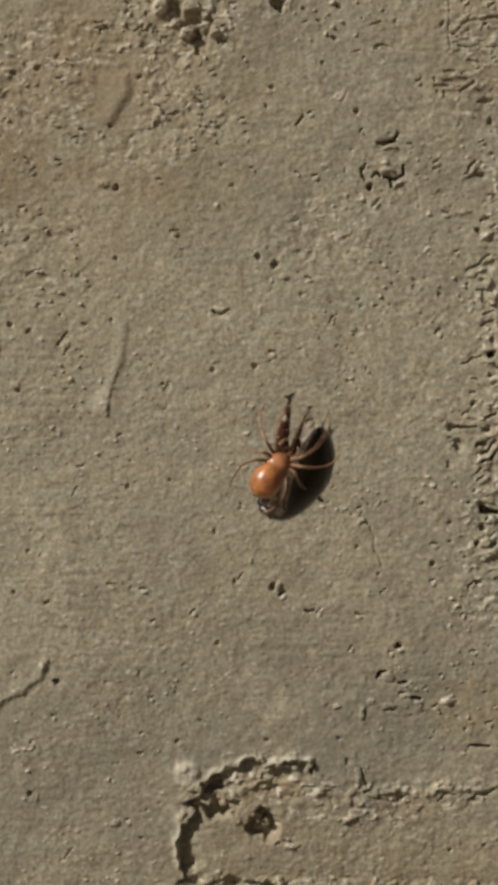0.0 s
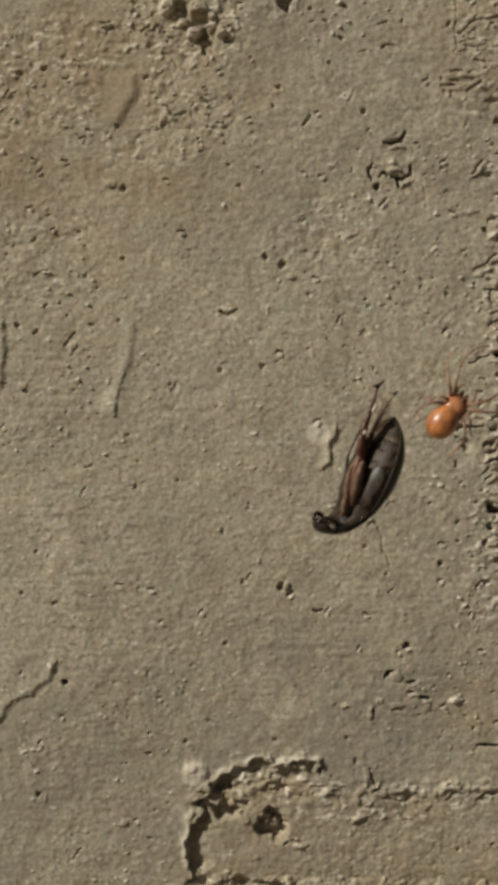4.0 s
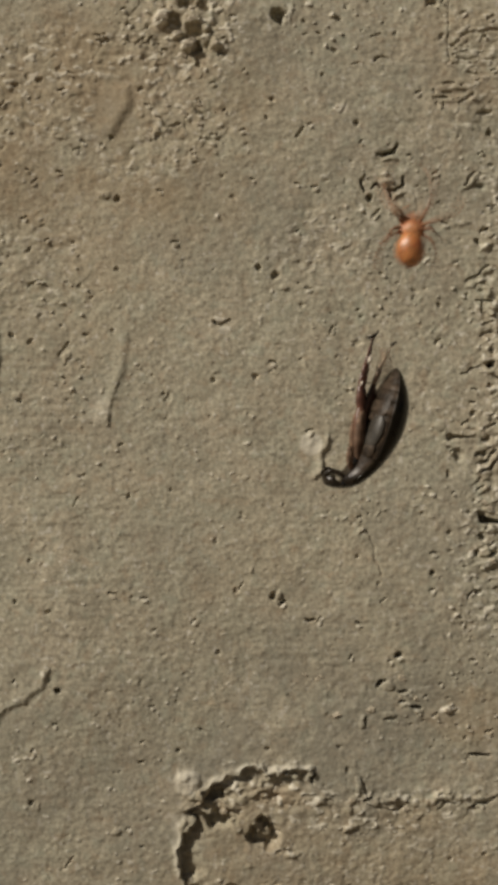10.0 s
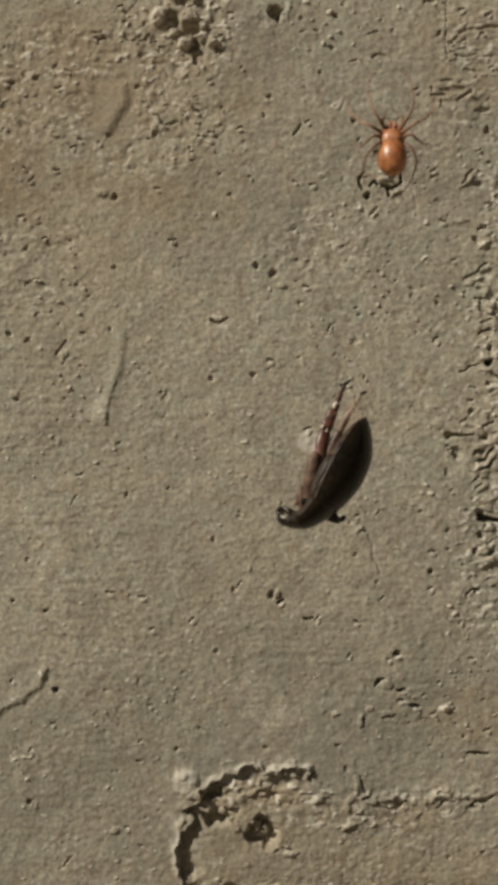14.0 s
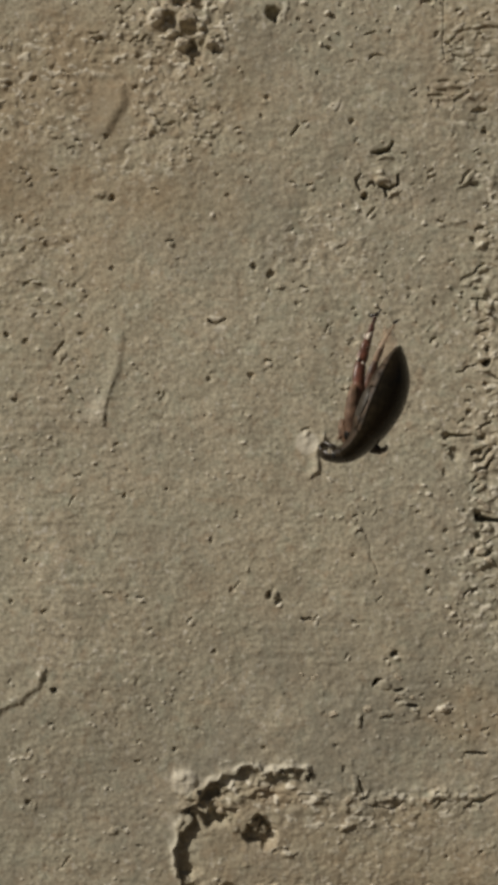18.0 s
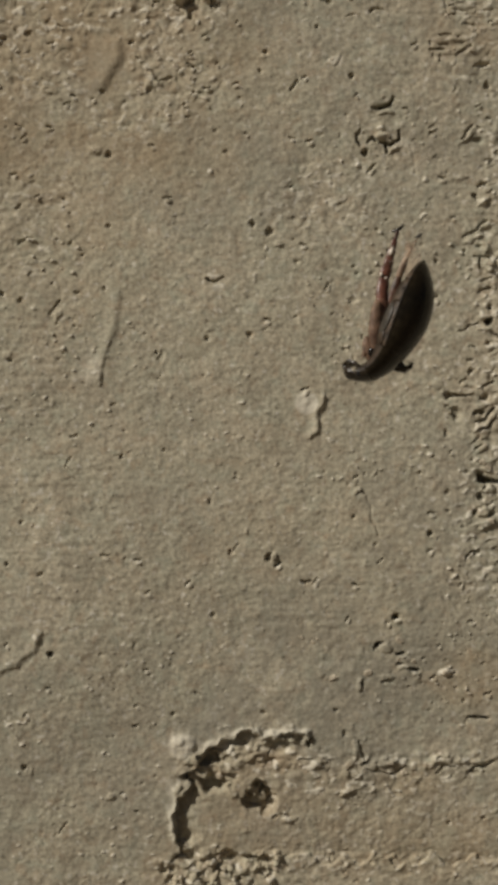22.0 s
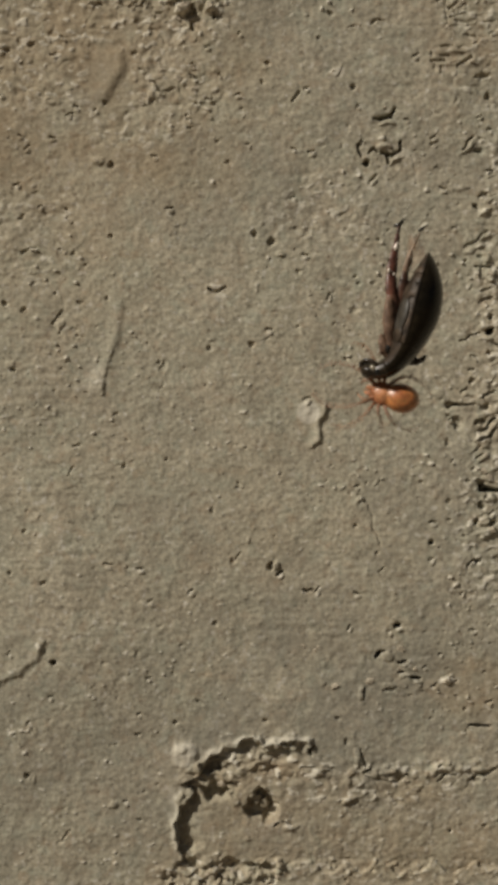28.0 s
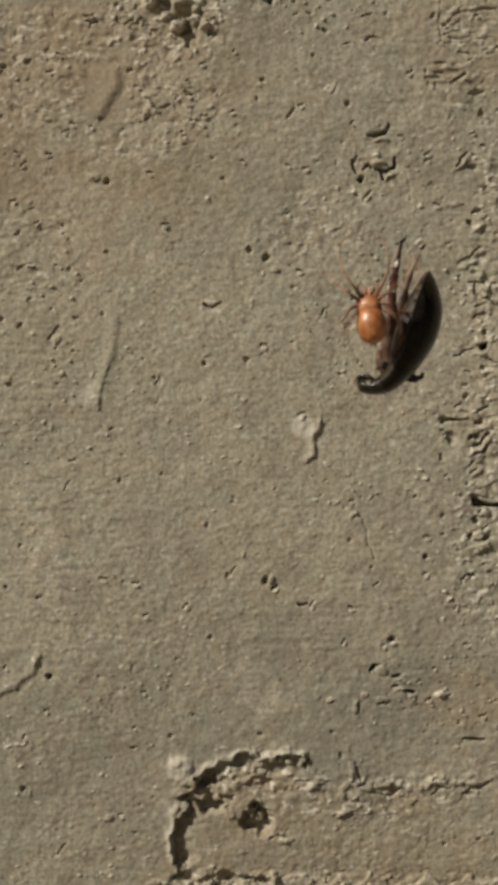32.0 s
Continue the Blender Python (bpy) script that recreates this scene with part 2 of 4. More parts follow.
def zone(at, rx, rz, soft=0.5):
    """1 inside an ellipse, falling to 0 outside."""
    r = np.hypot((WX - at[0]) / rx, (WZ - at[1]) / rz)
    return np.clip((1 + soft - r) / soft, 0, 1)


def window(x0, x1, z0, z1):
    i0, i1 = np.searchsorted(XS, [x0, x1])
    k0, k1 = np.searchsorted(ZS, [z0, z1])
    return slice(k0, max(k1, k0 + 1)), slice(i0, max(i1, i0 + 1))


def pit(at, rx, rz, depth, turn=0, soft=0.75):
    """A hole with steep ragged sides (a lump when depth is negative)."""
    big = max(rx, rz)
    if depth > 0 and big < 1:
        rx, rz = rx * (0.66 if big < 0.5 else 0.8), rz * (0.66 if big < 0.5 else 0.8)
    reach = 1.7 * big + 0.8
    w = window(at[0] - reach, at[0] + reach, at[1] - reach, at[1] + reach)
    c, s = math.cos(radians(turn)), math.sin(radians(turn))
    ragged = min(1.0, big / 0.8)
    dx, dz = GX[w] + ragged * WARP_X[w] - at[0], GZ[w] + ragged * WARP_Z[w] - at[1]
    u, v = (dx * c + dz * s) / rx, (dz * c - dx * s) / rz
    a = np.arctan2(v, u)
    r = np.hypot(u, v) * (1 + 0.08 * np.sin(2 * a + 7 * at[0]) + 0.07 * np.sin(3 * a + 5 * at[1]) + 0.05 * np.sin(5 * a + 3 * at[0]))
    k = np.clip((1 + soft - r) / soft / 1.3, 0, 1)
    H[w] -= (0.95 + 0.2 * depth if depth > 0 else 0.85) * depth * k * k * (3 - 2 * k)


def lump(at, rx, rz, height, turn=0, soft=0.9):
    pit(at, rx, rz, -height, turn, soft)


def along(points, reach, wobble=0.55):
    """The window round a line, the distance from it, the side (positive: on the right hand as it runs), and how far past its ends."""
    xs, zs = [p[0] for p in points], [p[1] for p in points]
    w = window(min(xs) - reach, max(xs) + reach, min(zs) - reach, max(zs) + reach)
    x, z = GX[w] + wobble * WARP_X[w], GZ[w] + wobble * WARP_Z[w]
    best, side, past = np.full(x.shape, 1e9), np.zeros(x.shape), np.zeros(x.shape)
    for i, ((ax, az), (bx, bz)) in enumerate(zip(points, points[1:])):
        ux, uz = bx - ax, bz - az
        n2 = ux * ux + uz * uz
        free = ((x - ax) * ux + (z - az) * uz) / n2
        t = np.clip(free, 0, 1)
        d = np.hypot(x - ax - t * ux, z - az - t * uz)
        near = d < best
        best = np.where(near, d, best)
        side = np.where(near, np.sign((x - ax) * uz - (z - az) * ux), side)
        over = np.maximum(-free if i == 0 else 0, free - 1 if i == len(points) - 2 else 0) * math.sqrt(n2)
        past = np.where(near, np.maximum(over, 0), past)
    return w, best, side, past


def crack(points, width, depth):
    w, d, _, _ = along(points, width * 3 + 0.6, 0.4)
    k = np.clip(1.4 - d / (0.66 * width), 0, 1)
    H[w] -= (1.0 + 0.4 * depth) * depth * k * k * (3 - 2 * k)


def scarp(points, left, left_reach, right, right_reach, edge=0.12, wobble=0.8, ends=9.0):
    """An edge between two levels, each dying away from it: heights on the left and the right hand as the line runs."""
    w, d, side, past = along(points, 2.4 * max(left_reach, right_reach) + 0.4, wobble)
    s = d * side
    k = np.clip(0.5 + s / (2 * edge), 0, 1)
    k = k * k * (3 - 2 * k)
    H[w] += ((1 - k) * left * np.exp(-(d / left_reach) ** 2) + k * right * np.exp(-(d / right_reach) ** 2)) * np.exp(-(past / ends) ** 2)


# small chips: a short curved nick over a lip painted pale as if sunlit
LIT_LIPS = np.zeros_like(GX)


def chip(at, size, turn, pale_lit):
    c, q = math.cos(radians(turn)), math.sin(radians(turn))
    line = [(at[0] + size * (u * c - v * q), at[1] + size * (u * q + v * c)) for u, v in ((-0.55, -0.02), (-0.15, 0.08), (0.3, 0.0), (0.6, 0.06))]
    crack(line, 0.09 + 0.05 * size, 0.22 + 0.1 * size)
    lip = (at[0] + 0.12, at[1] - 0.24 - 0.12 * size)
    lump(lip, 0.4 * size, 0.13, 0.11 + 0.05 * size, turn + 10, 0.8)
    w = window(lip[0] - 1, lip[0] + 1, lip[1] - 1, lip[1] + 1)
    d = np.hypot((GX[w] + WARP_X[w] - lip[0]) / (0.45 * size), (GZ[w] + WARP_Z[w] - lip[1]) / 0.16)
    LIT_LIPS[w] = np.maximum(LIT_LIPS[w], pale_lit * np.clip(1.5 - d, 0, 1))


# even sandy surface
# lower part bends back from the sun, a shape added to darken it
H -= 0.0022 * np.clip(-12 - GZ, 0, 60) ** 2 / 2
H += 0.10 * field(4.5) + 0.026 * field(1.3) + 0.0155 * field(0.42) + 0.0130 * field(0.2, 0.15) + 0.0080 * field(0.1)
H += 0.0100 * field(1.4, 0.13) * np.clip(0.6 + 0.5 * field(5.0), 0, 1)
grit = field(0.16, 0.11)
gritty = np.clip(0.45 + 0.55 * zone((0, 24), 30, 20, 0.6) + 0.5 * zone((19, 8), 7, 34, 0.8) + 0.3 * zone((6, 17), 7, 5, 0.8), 0, 1) * np.clip(0.6 + 0.5 * field(2.5), 0.1, 1.2)
H += gritty * (0.15 * np.clip(grit - 1.75, 0, 2) - 0.14 * np.clip(-field(0.16, 0.12) - 1.95, 0, 1.5))

# crumbling zones
rough = np.maximum.reduce([
    0.55 * zone((-16.05, 31.70), 9, 4.2), zone((-5.55, 36.20), 4.2, 3.6), 0.5 * zone((-8.05, 28.45), 6, 2.6), 0.75 * zone((22.45, 11.20), 1.4, 12), 0.75 * zone((22.15, -0.80), 1.8, 5),
    0.45 * zone((20.25, 33.20), 2.4, 5), 0.9 * zone((2.2, -31.2), 3.6, 1.0, 0.6), 0.6 * zone((9.95, -32.60), 9, 1.6), 0.3 * zone((12.95, -36.80), 10, 3.5), zone((-2.05, -41.05), 5, 1.6, 0.3), 0.4 * zone((12.95, -40.80), 10, 0.8),
    0.6 * zone((21.95, -10.80), 2.5, 6), 0.15 * zone((12.95, -22.80), 4, 1.8), 0.3 * zone((-18.55, 15.70), 4.5, 4), 0.4 * zone((-9.3, 25.6), 3.6, 2.2, 0.8), 0.4 * zone((7.4, 17.6), 3.6, 2.4, 0.8), 0.25 * zone((12.45, 22.70), 3, 3)])
crumbs = np.clip(field(0.18, 0.13) - 0.9, 0, 1.1)
H += rough * (0.06 * field(0.45, 0.3) + 0.035 * field(0.17) + 0.13 * crumbs - 0.10 * np.exp(-(field(0.75, 0.5) / 0.13) ** 2))

# broken corner of the plaster at the foot of the patch: a raised rim round a sunken bed
scarp([(-5.55, -38.86), (-5.95, -37.81), (-5.95, -36.81), (-5.90, -35.81), (-5.60, -34.90), (-5.25, -34.30), (-4.95, -33.85)], 0.42, 0.4, -0.78, 1.5, 0.2, 1.3, 0.5)
scarp([(-4.01, -31.97), (-3.41, -31.07), (-2.71, -30.42), (-1.81, -30.08), (-0.66, -29.58), (0.34, -29.08), (1.33, -29.18), (3.08, -29.38), (4.33, -29.28), (5.72, -29.58)], 0.36, 0.5, -0.42, 1.1, 0.3, 1.7, 0.7)
scarp([(-5.10, -32.87), (-4.31, -32.62), (-3.31, -33.02), (-2.41, -32.67), (-1.31, -32.37)], 0.18, 0.5, -0.4, 0.9, 0.2, 1.4, 0.5)
lump((-5.00, -30.28), 0.7, 0.5, 0.42, 35, 1.4)
lump((-5.40, -29.78), 0.4, 0.24, 0.16, 40)
lump((-4.40, -30.47), 0.35, 0.2, 0.14, 10)
lump((-4.31, -31.17), 0.7, 0.3, 0.25, 30, 1.0)
lump((-5.30, -32.32), 0.5, 0.28, 0.2, 20, 1.0)
lump((-2.51, -29.98), 0.6, 0.22, 0.16, 30)
lump((-0.91, -29.28), 0.7, 0.22, 0.16, 25)
lump((1.38, -28.98), 0.6, 0.25, 0.22, -15)
lump((4.28, -28.73), 0.35, 0.3, 0.3)
lump((3.33, -28.98), 0.5, 0.2, 0.14)
pit((-2.55, -31.70), 0.9, 0.55, 0.85, 35)
pit((-4.65, -32.87), 0.4, 0.25, 0.35, 30)
pit((-2.50, -33.50), 1.1, 0.42, 0.8, -4, 0.5)
lump((-3.51, -32.92), 0.5, 0.14, 0.2, -5)
lump((-1.51, -32.27), 0.6, 0.16, 0.18, 15)
lump((1.33, -31.07), 0.8, 0.16, 0.22, 20)
lump((0.09, -31.67), 0.5, 0.16, 0.14, 25)
pit((2.48, -31.57), 0.6, 0.32, 0.22, 10)
pit((3.33, -30.47), 0.9, 0.4, 0.16)
pit((6.17, -29.88), 0.22, 0.5, 0.5)
lump((5.62, -29.68), 0.24, 0.4, 0.2)
pit((1.63, -34.87), 1.0, 1.35, 1.1, 35, 0.35)
lump((1.10, -34.35), 0.45, 0.55, 0.95, 20, 0.35)
lump((1.95, -34.75), 0.3, 0.4, 0.8, 30, 0.35)
lump((1.48, -33.47), 0.4, 0.2, 0.35, 20, 0.7)
pit((3.08, -36.46), 0.3, 0.2, 0.3)
lump((4.23, -36.81), 0.45, 0.2, 0.2, 25)
lump((-0.71, -34.27), 0.3, 0.4, 0.2, 20)
pit((-0.86, -33.82), 0.3, 0.25, 0.2)
lump((10.07, -32.67), 0.3, 0.16, 0.16, 15)
lump((11.66, -31.97), 0.5, 0.16, 0.16, 15)
lump((12.56, -31.67), 0.4, 0.16, 0.16, 15)
lump((13.31, -31.47), 0.35, 0.16, 0.16, 15)
lump((15.31, -33.07), 0.5, 0.16, 0.16, 15)
lump((16.55, -31.97), 0.35, 0.16, 0.16, 15)
lump((18.05, -31.67), 0.4, 0.16, 0.16, 15)
lump((19.55, -31.47), 0.5, 0.16, 0.16, 15)
lump((21.04, -31.32), 0.5, 0.16, 0.16, 15)
crack([(10.66, -31.87), (11.06, -31.57)], 0.2, 0.4)
crack([(10.86, -32.07), (11.66, -32.37), (12.56, -32.57), (13.66, -32.62), (14.41, -32.07)], 0.14, 0.22)
crack([(17.30, -32.57), (17.80, -32.07), (18.80, -32.12)], 0.16, 0.25)
crack([(20.30, -32.37), (20.79, -32.07), (21.64, -31.87), (22.14, -31.57)], 0.18, 0.3)
lump((10.12, -30.47), 0.2, 0.5, 0.22)
lump((9.42, -34.17), 0.5, 0.16, 0.25, 25)
lump((8.07, -34.32), 0.5, 0.12, 0.1, 15)
crumb = random.Random(8)
for k in range(44):
    t = crumb.random()
    x, z = (-4.6 + 10.6 * t, -32.0 + 2.6 * math.sqrt(t)) if k < 38 else (-5.9 + 1.6 * t * t, -38.5 + 5.6 * t)
    lump((x + crumb.uniform(-0.35, 0.35), z + crumb.uniform(-0.5, 0.5)), crumb.uniform(0.18, 0.45), crumb.uniform(0.12, 0.26), crumb.uniform(0.06, 0.18), crumb.uniform(0, 60), 0.8)
for k in range(26):
    x = crumb.uniform(5.0, 26.0)
    lump((x, -31.4 + 0.5 * math.sin(x / 3.0 + 1.0) + crumb.uniform(-0.7, 0.4)), crumb.uniform(0.25, 0.6), crumb.uniform(0.15, 0.3), crumb.uniform(0.08, 0.18), crumb.uniform(-30, 30), 0.6)
crack([(5.20, -31.50), (7.95, -31.40)], 0.14, 0.16)
crack([(10.45, -29.70), (10.55, -30.80), (10.75, -31.40)], 0.16, 0.26)
pit((20.45, -32.55), 0.6, 0.3, 0.2)
pit((18.25, -37.15), 0.2, 0.18, 0.25)
pit((21.35, -36.55), 0.22, 0.22, 0.25)
lump((9.55, -34.20), 0.5, 0.25, 0.16, 20)
scarp([(1.45, -40.30), (3.95, -40.00), (5.95, -40.40), (9.95, -40.70), (12.95, -40.30), (15.95, -40.50), (22.95, -40.80)], -0.16, 0.9, 0.1, 0.7, 0.2, 2.2)
pit((-4.55, -40.05), 0.9, 0.7, 0.5)
pit((-1.05, -40.30), 1.1, 0.7, 0.5)
pit((1.70, -40.80), 0.8, 0.5, 0.4)
for k in range(70):
    at = (crumb.uniform(-7.0, 3.5), crumb.uniform(-43.5, -39.8))
    (lump if k % 2 else pit)(at, crumb.uniform(0.2, 0.5), crumb.uniform(0.15, 0.35), crumb.uniform(0.15, 0.4), crumb.uniform(-30, 60), 0.6)

# thin flakes lifted from the face, sharp on their shaded side
def flake(points, height, reach, edge=0.33):
    fine, _ = bend([(p[0], 0, p[1]) for p in points], [1] * len(points), 5)
    scarp([(q.x, q.z) for q in fine], -0.02, 0.5, 1.1 * height, reach, edge, 0.4, 0.35)


DROP = (-11.65, 29.60)       # a smooth drop of cement
calm = zone(DROP, 1.7, 2.5, 0.6)
H += calm * (0.6 * H.mean() - 0.85 * H)
for line in ([(-10.75, 8.70), (-11.10, 6.00), (-12.00, 1.70)], [(-17.55, -21.30), (-19.15, -22.75), (-21.65, -24.50)]):
    w, d, _, _ = along(line, 1.6, 0.0)
    H[w] *= 1 - 0.6 * np.exp(-(d / 0.8) ** 2)
flake([(-10.25, 31.40), (-10.20, 30.40), (-10.50, 29.40), (-11.10, 28.45), (-11.75, 27.35)], 0.2, 1.5, 0.5)
pit((-11.85, 27.15), 0.24, 0.22, 0.26)
flake([(-10.40, 9.40), (-10.50, 8.40), (-10.75, 7.30), (-10.85, 6.30), (-11.15, 5.50)], 0.11, 0.7, 0.4)
flake([(-11.25, 5.00), (-11.65, 4.20), (-11.95, 3.10), (-12.00, 1.70)], 0.12, 0.9, 0.22)
lump((-12.75, 2.5), 0.5, 0.7, 0.1, 10)
flake([(-21.85, 9.70), (-21.80, 7.20), (-22.00, 4.45)], 0.2, 0.9)
flake([(-17.25, -20.40), (-17.85, -21.70), (-19.15, -22.75), (-20.45, -23.45), (-21.65, -24.50), (-22.75, -26.05)], 0.19, 0.8, 0.32)
lump((-17.75, -20.75), 0.16, 0.16, 0.1)
flake([(7.40, 0.45), (7.30, -0.20), (6.95, -0.85), (6.80, -1.40), (7.00, -1.95), (6.90, -2.50), (6.40, -3.00)], 0.22, 0.45, 0.24)
lump((5.95, -0.15), 0.95, 0.95, 0.06, 0, 0.4)
crack([(11.15, -8.30), (11.50, -10.05), (11.70, -11.05), (12.05, -11.80)], 0.15, 0.09)
lump((17.95, -23.70), 0.26, 0.26, 0.34)

# holes
pit((2.95, 37.90), 0.5, 0.62, 0.9)
lump((4.05, 38.10), 0.25, 0.8, 0.14)
pit((5.20, 37.45), 0.22, 0.2, 0.25)
pit((8.15, 37.60), 0.3, 0.2, 0.25)
pit((11.55, 36.05), 0.55, 0.16, 0.25, 15)
pit((7.85, 34.80), 0.28, 0.26, 0.28)
pit((12.10, 33.80), 0.65, 0.15, 0.24)
pit((9.95, 33.45), 0.8, 0.08, 0.12)
pit((2.35, 30.45), 0.25, 0.25, 0.22)
pit((1.95, 28.85), 0.22, 0.2, 0.22)
lump((8.10, 29.70), 0.5, 0.22, 0.14, 50)
crack([(4.45, 27.05), (5.25, 27.90)], 0.19, 0.3)
pit((9.85, 28.25), 0.28, 0.28, 0.3)
pit((6.85, 32.60), 0.16, 0.18, 0.2)
crack([(11.75, 25.50), (12.30, 25.62)], 0.16, 0.8)
crack([(12.30, 25.62), (12.70, 25.72), (13.06, 25.72)], 0.28, 1.1)
crack([(13.20, 25.95), (13.38, 26.20), (13.53, 26.46)], 0.16, 0.8)
lump((12.70, 25.15), 0.5, 0.14, 0.2, 10)
crack([(13.85, 23.45), (13.75, 22.90), (13.15, 22.50), (12.40, 22.52)], 0.22, 1.1)
crack([(12.72, 22.50), (12.85, 21.75)], 0.2, 0.9)
lump((12.45, 23.15), 0.34, 0.2, 0.25)
lump((13.30, 21.95), 0.35, 0.14, 0.16, 40)
crack([(10.62, 23.60), (10.32, 23.30), (10.30, 22.80), (10.60, 22.30)], 0.17, 0.5)
pit((11.06, 21.75), 0.34, 0.3, 0.9)
crack([(11.35, 22.60), (11.65, 22.85), (11.95, 22.55)], 0.18, 0.6)
chip((11.60, 20.35), 0.55, 35, 0.9)
lump((13.56, 22.12), 0.4, 0.12, 0.1, 25)
crack([(14.95, 22.20), (15.35, 21.20), (15.45, 19.95)], 0.2, 0.06)
pit((11.70, 20.65), 0.45, 0.14, 0.22, 35)
pit((21.25, 29.30), 0.5, 0.25, 0.35)
pit((21.70, 27.50), 0.35, 0.25, 0.4)
crack([(18.35, 35.30), (19.00, 36.10), (19.70, 36.40), (21.20, 36.45), (22.80, 36.60)], 0.2, 0.16)
for z, x0, x1, deep in ((34.60, 18.9, 21.6, 0.12), (34.00, 19.3, 22.6, 0.16), (33.40, 18.6, 21.0, 0.12), (32.80, 19.6, 22.4, 0.16), (31.70, 17.2, 19.0, 0.22), (31.15, 17.0, 18.8, 0.26), (30.55, 17.2, 19.2, 0.26), (30.05, 16.9, 17.9, 0.34)):
    x0, x1 = x0 + 0.5 * math.sin(9 * z), x1 + 0.5 * math.sin(5 * z)
    m = x0 + (x1 - x0) * (0.5 + 0.2 * math.sin(7 * z))
    crack([(x0, z + 0.1), (m - 0.35, z + 0.2 * math.sin(4 * z))], 0.13, 0.8 * deep)
    crack([(m + 0.25, z - 0.15), (x1, z + 0.2 * math.sin(3 * z))], 0.1, 0.6 * deep)
    lump((m, z - 0.3), 0.2 * (x1 - x0), 0.13, 0.5 * deep, 8 * math.sin(8 * z))
crack([(18.9, 30.1), (19.5, 30.7), (20.2, 30.9)], 0.16, 0.35)
crack([(16.85, 38.50), (17.35, 37.90)], 0.14, 0.2)
pit((17.35, 36.05), 0.25, 0.3, 0.2)
pit((16.45, 39.05), 0.5, 0.3, 0.35)
crack([(17.95, 39.20), (17.95, 36.20), (18.05, 33.70)], 0.12, 0.1)
pit((1.05, 15.60), 0.34, 0.34, 0.3)
pit((2.70, 14.80), 0.42, 0.42, 0.4)
pit((0.85, 5.85), 0.32, 0.32, 0.3)
crack([(-2.80, 10.70), (-2.25, 10.40), (-1.50, 10.90)], 0.16, 0.35)
lump((-2.20, 10.90), 0.4, 0.16, 0.14)
lump((-1.85, 10.05), 0.5, 0.16, 0.1)
crack([(-16.65, 7.70), (-16.25, 8.10), (-15.75, 8.70)], 0.18, 0.28)
lump((-15.85, 7.60), 0.4, 0.15, 0.14, 40)
pit((-11.40, 21.50), 0.28, 0.34, 0.5)
lump((-12.55, 21.95), 0.4, 0.3, 0.22)
pit((-18.95, 14.00), 0.45, 0.2, 0.28, 25)
pit((-18.15, 14.20), 0.4, 0.1, 0.15)
pit((-20.55, 9.50), 0.26, 0.24, 0.3)
pit((-19.15, 9.00), 0.3, 0.22, 0.3, 40)
pit((-20.05, 3.80), 0.28, 0.28, 0.3)
lump((-20.25, 4.20), 0.3, 0.22, 0.14)
pit((-15.30, 17.70), 0.2, 0.2, 0.2)
pit((-11.40, 15.30), 0.26, 0.2, 0.2)
pit((-11.70, 9.95), 0.2, 0.24, 0.2)
pit((-14.80, 13.90), 0.24, 0.3, 0.16)
pit((-2.80, 5.55), 0.24, 0.28, 0.24)
pit((-6.90, 3.95), 0.3, 0.5, 0.12)
pit((-19.30, 17.20), 0.4, 0.2, 0.2, 40)
pit((9.95, 8.85), 0.5, 0.12, 0.14)
lump((3.45, 13.70), 0.25, 0.2, 0.14)
pit((16.55, -11.45), 0.24, 0.24, 0.3)
pit((15.70, -6.20), 0.2, 0.18, 0.2)
pit((2.45, -13.60), 0.28, 0.4, 0.5)
pit((3.30, -14.20), 0.34, 0.22, 0.45, 25)
chip((3.30, -14.25), 0.5, 20, 1.0)
lump((2.95, -13.55), 0.22, 0.2, 0.25)
crack([(5.30, -15.65), (5.65, -15.80), (6.05, -15.75)], 0.16, 0.4)
chip((6.55, -15.75), 0.4, 40, 0.8)
crack([(12.05, -14.10), (12.45, -13.55)], 0.11, 0.2)
pit((11.80, -12.45), 0.18, 0.16, 0.2)
pit((9.95, -10.10), 0.22, 0.18, 0.24)
lump((10.20, -7.80), 0.3, 0.14, 0.14, 30)
lump((12.05, -6.20), 0.4, 0.12, 0.12, 45)
pit((-0.80, -13.10), 0.32, 0.26, 0.22)
crack([(-0.55, -12.90), (-0.05, -12.30)], 0.12, 0.14)
pit((-17.40, -15.00), 0.28, 0.22, 0.25, 20)
pit((-10.30, -4.75), 0.24, 0.24, 0.26)
crack([(-14.65, -4.80), (-15.15, -5.60)], 0.14, 0.14)
pit((-14.55, -2.95), 0.36, 0.2, 0.2, 20)
pit((-19.05, -10.45), 0.24, 0.24, 0.2)
pit((-20.30, -14.10), 0.2, 0.2, 0.24)
pit((-6.65, -4.30), 0.2, 0.2, 0.2)
pit((-2.65, -8.80), 0.26, 0.3, 0.14)
pit((-2.35, -18.70), 0.24, 0.3, 0.2)
pit((-16.65, -22.00), 0.32, 0.28, 0.9)
chip((9.40, -18.85), 0.4, 60, 1.0)
pit((13.60, -18.80), 0.34, 0.3, 0.35)
chip((13.70, -18.95), 0.45, -20, 1.0)
crack([(11.75, -21.55), (12.05, -21.20), (12.45, -20.95)], 0.17, 0.45)
lump((12.75, -21.50), 0.35, 0.28, 0.2, 30)
pit((12.05, -21.25), 0.42, 0.2, 0.6, 40)
pit((13.95, -21.90), 0.36, 0.18, 0.7)
pit((15.35, -23.50), 0.55, 0.16, 0.6)
pit((14.00, -23.02), 0.34, 0.16, 0.5)
pit((13.55, -18.90), 0.36, 0.26, 0.5)
chip((14.00, -21.95), 0.6, -15, 1.0)
chip((14.00, -23.05), 0.5, 5, 0.5)
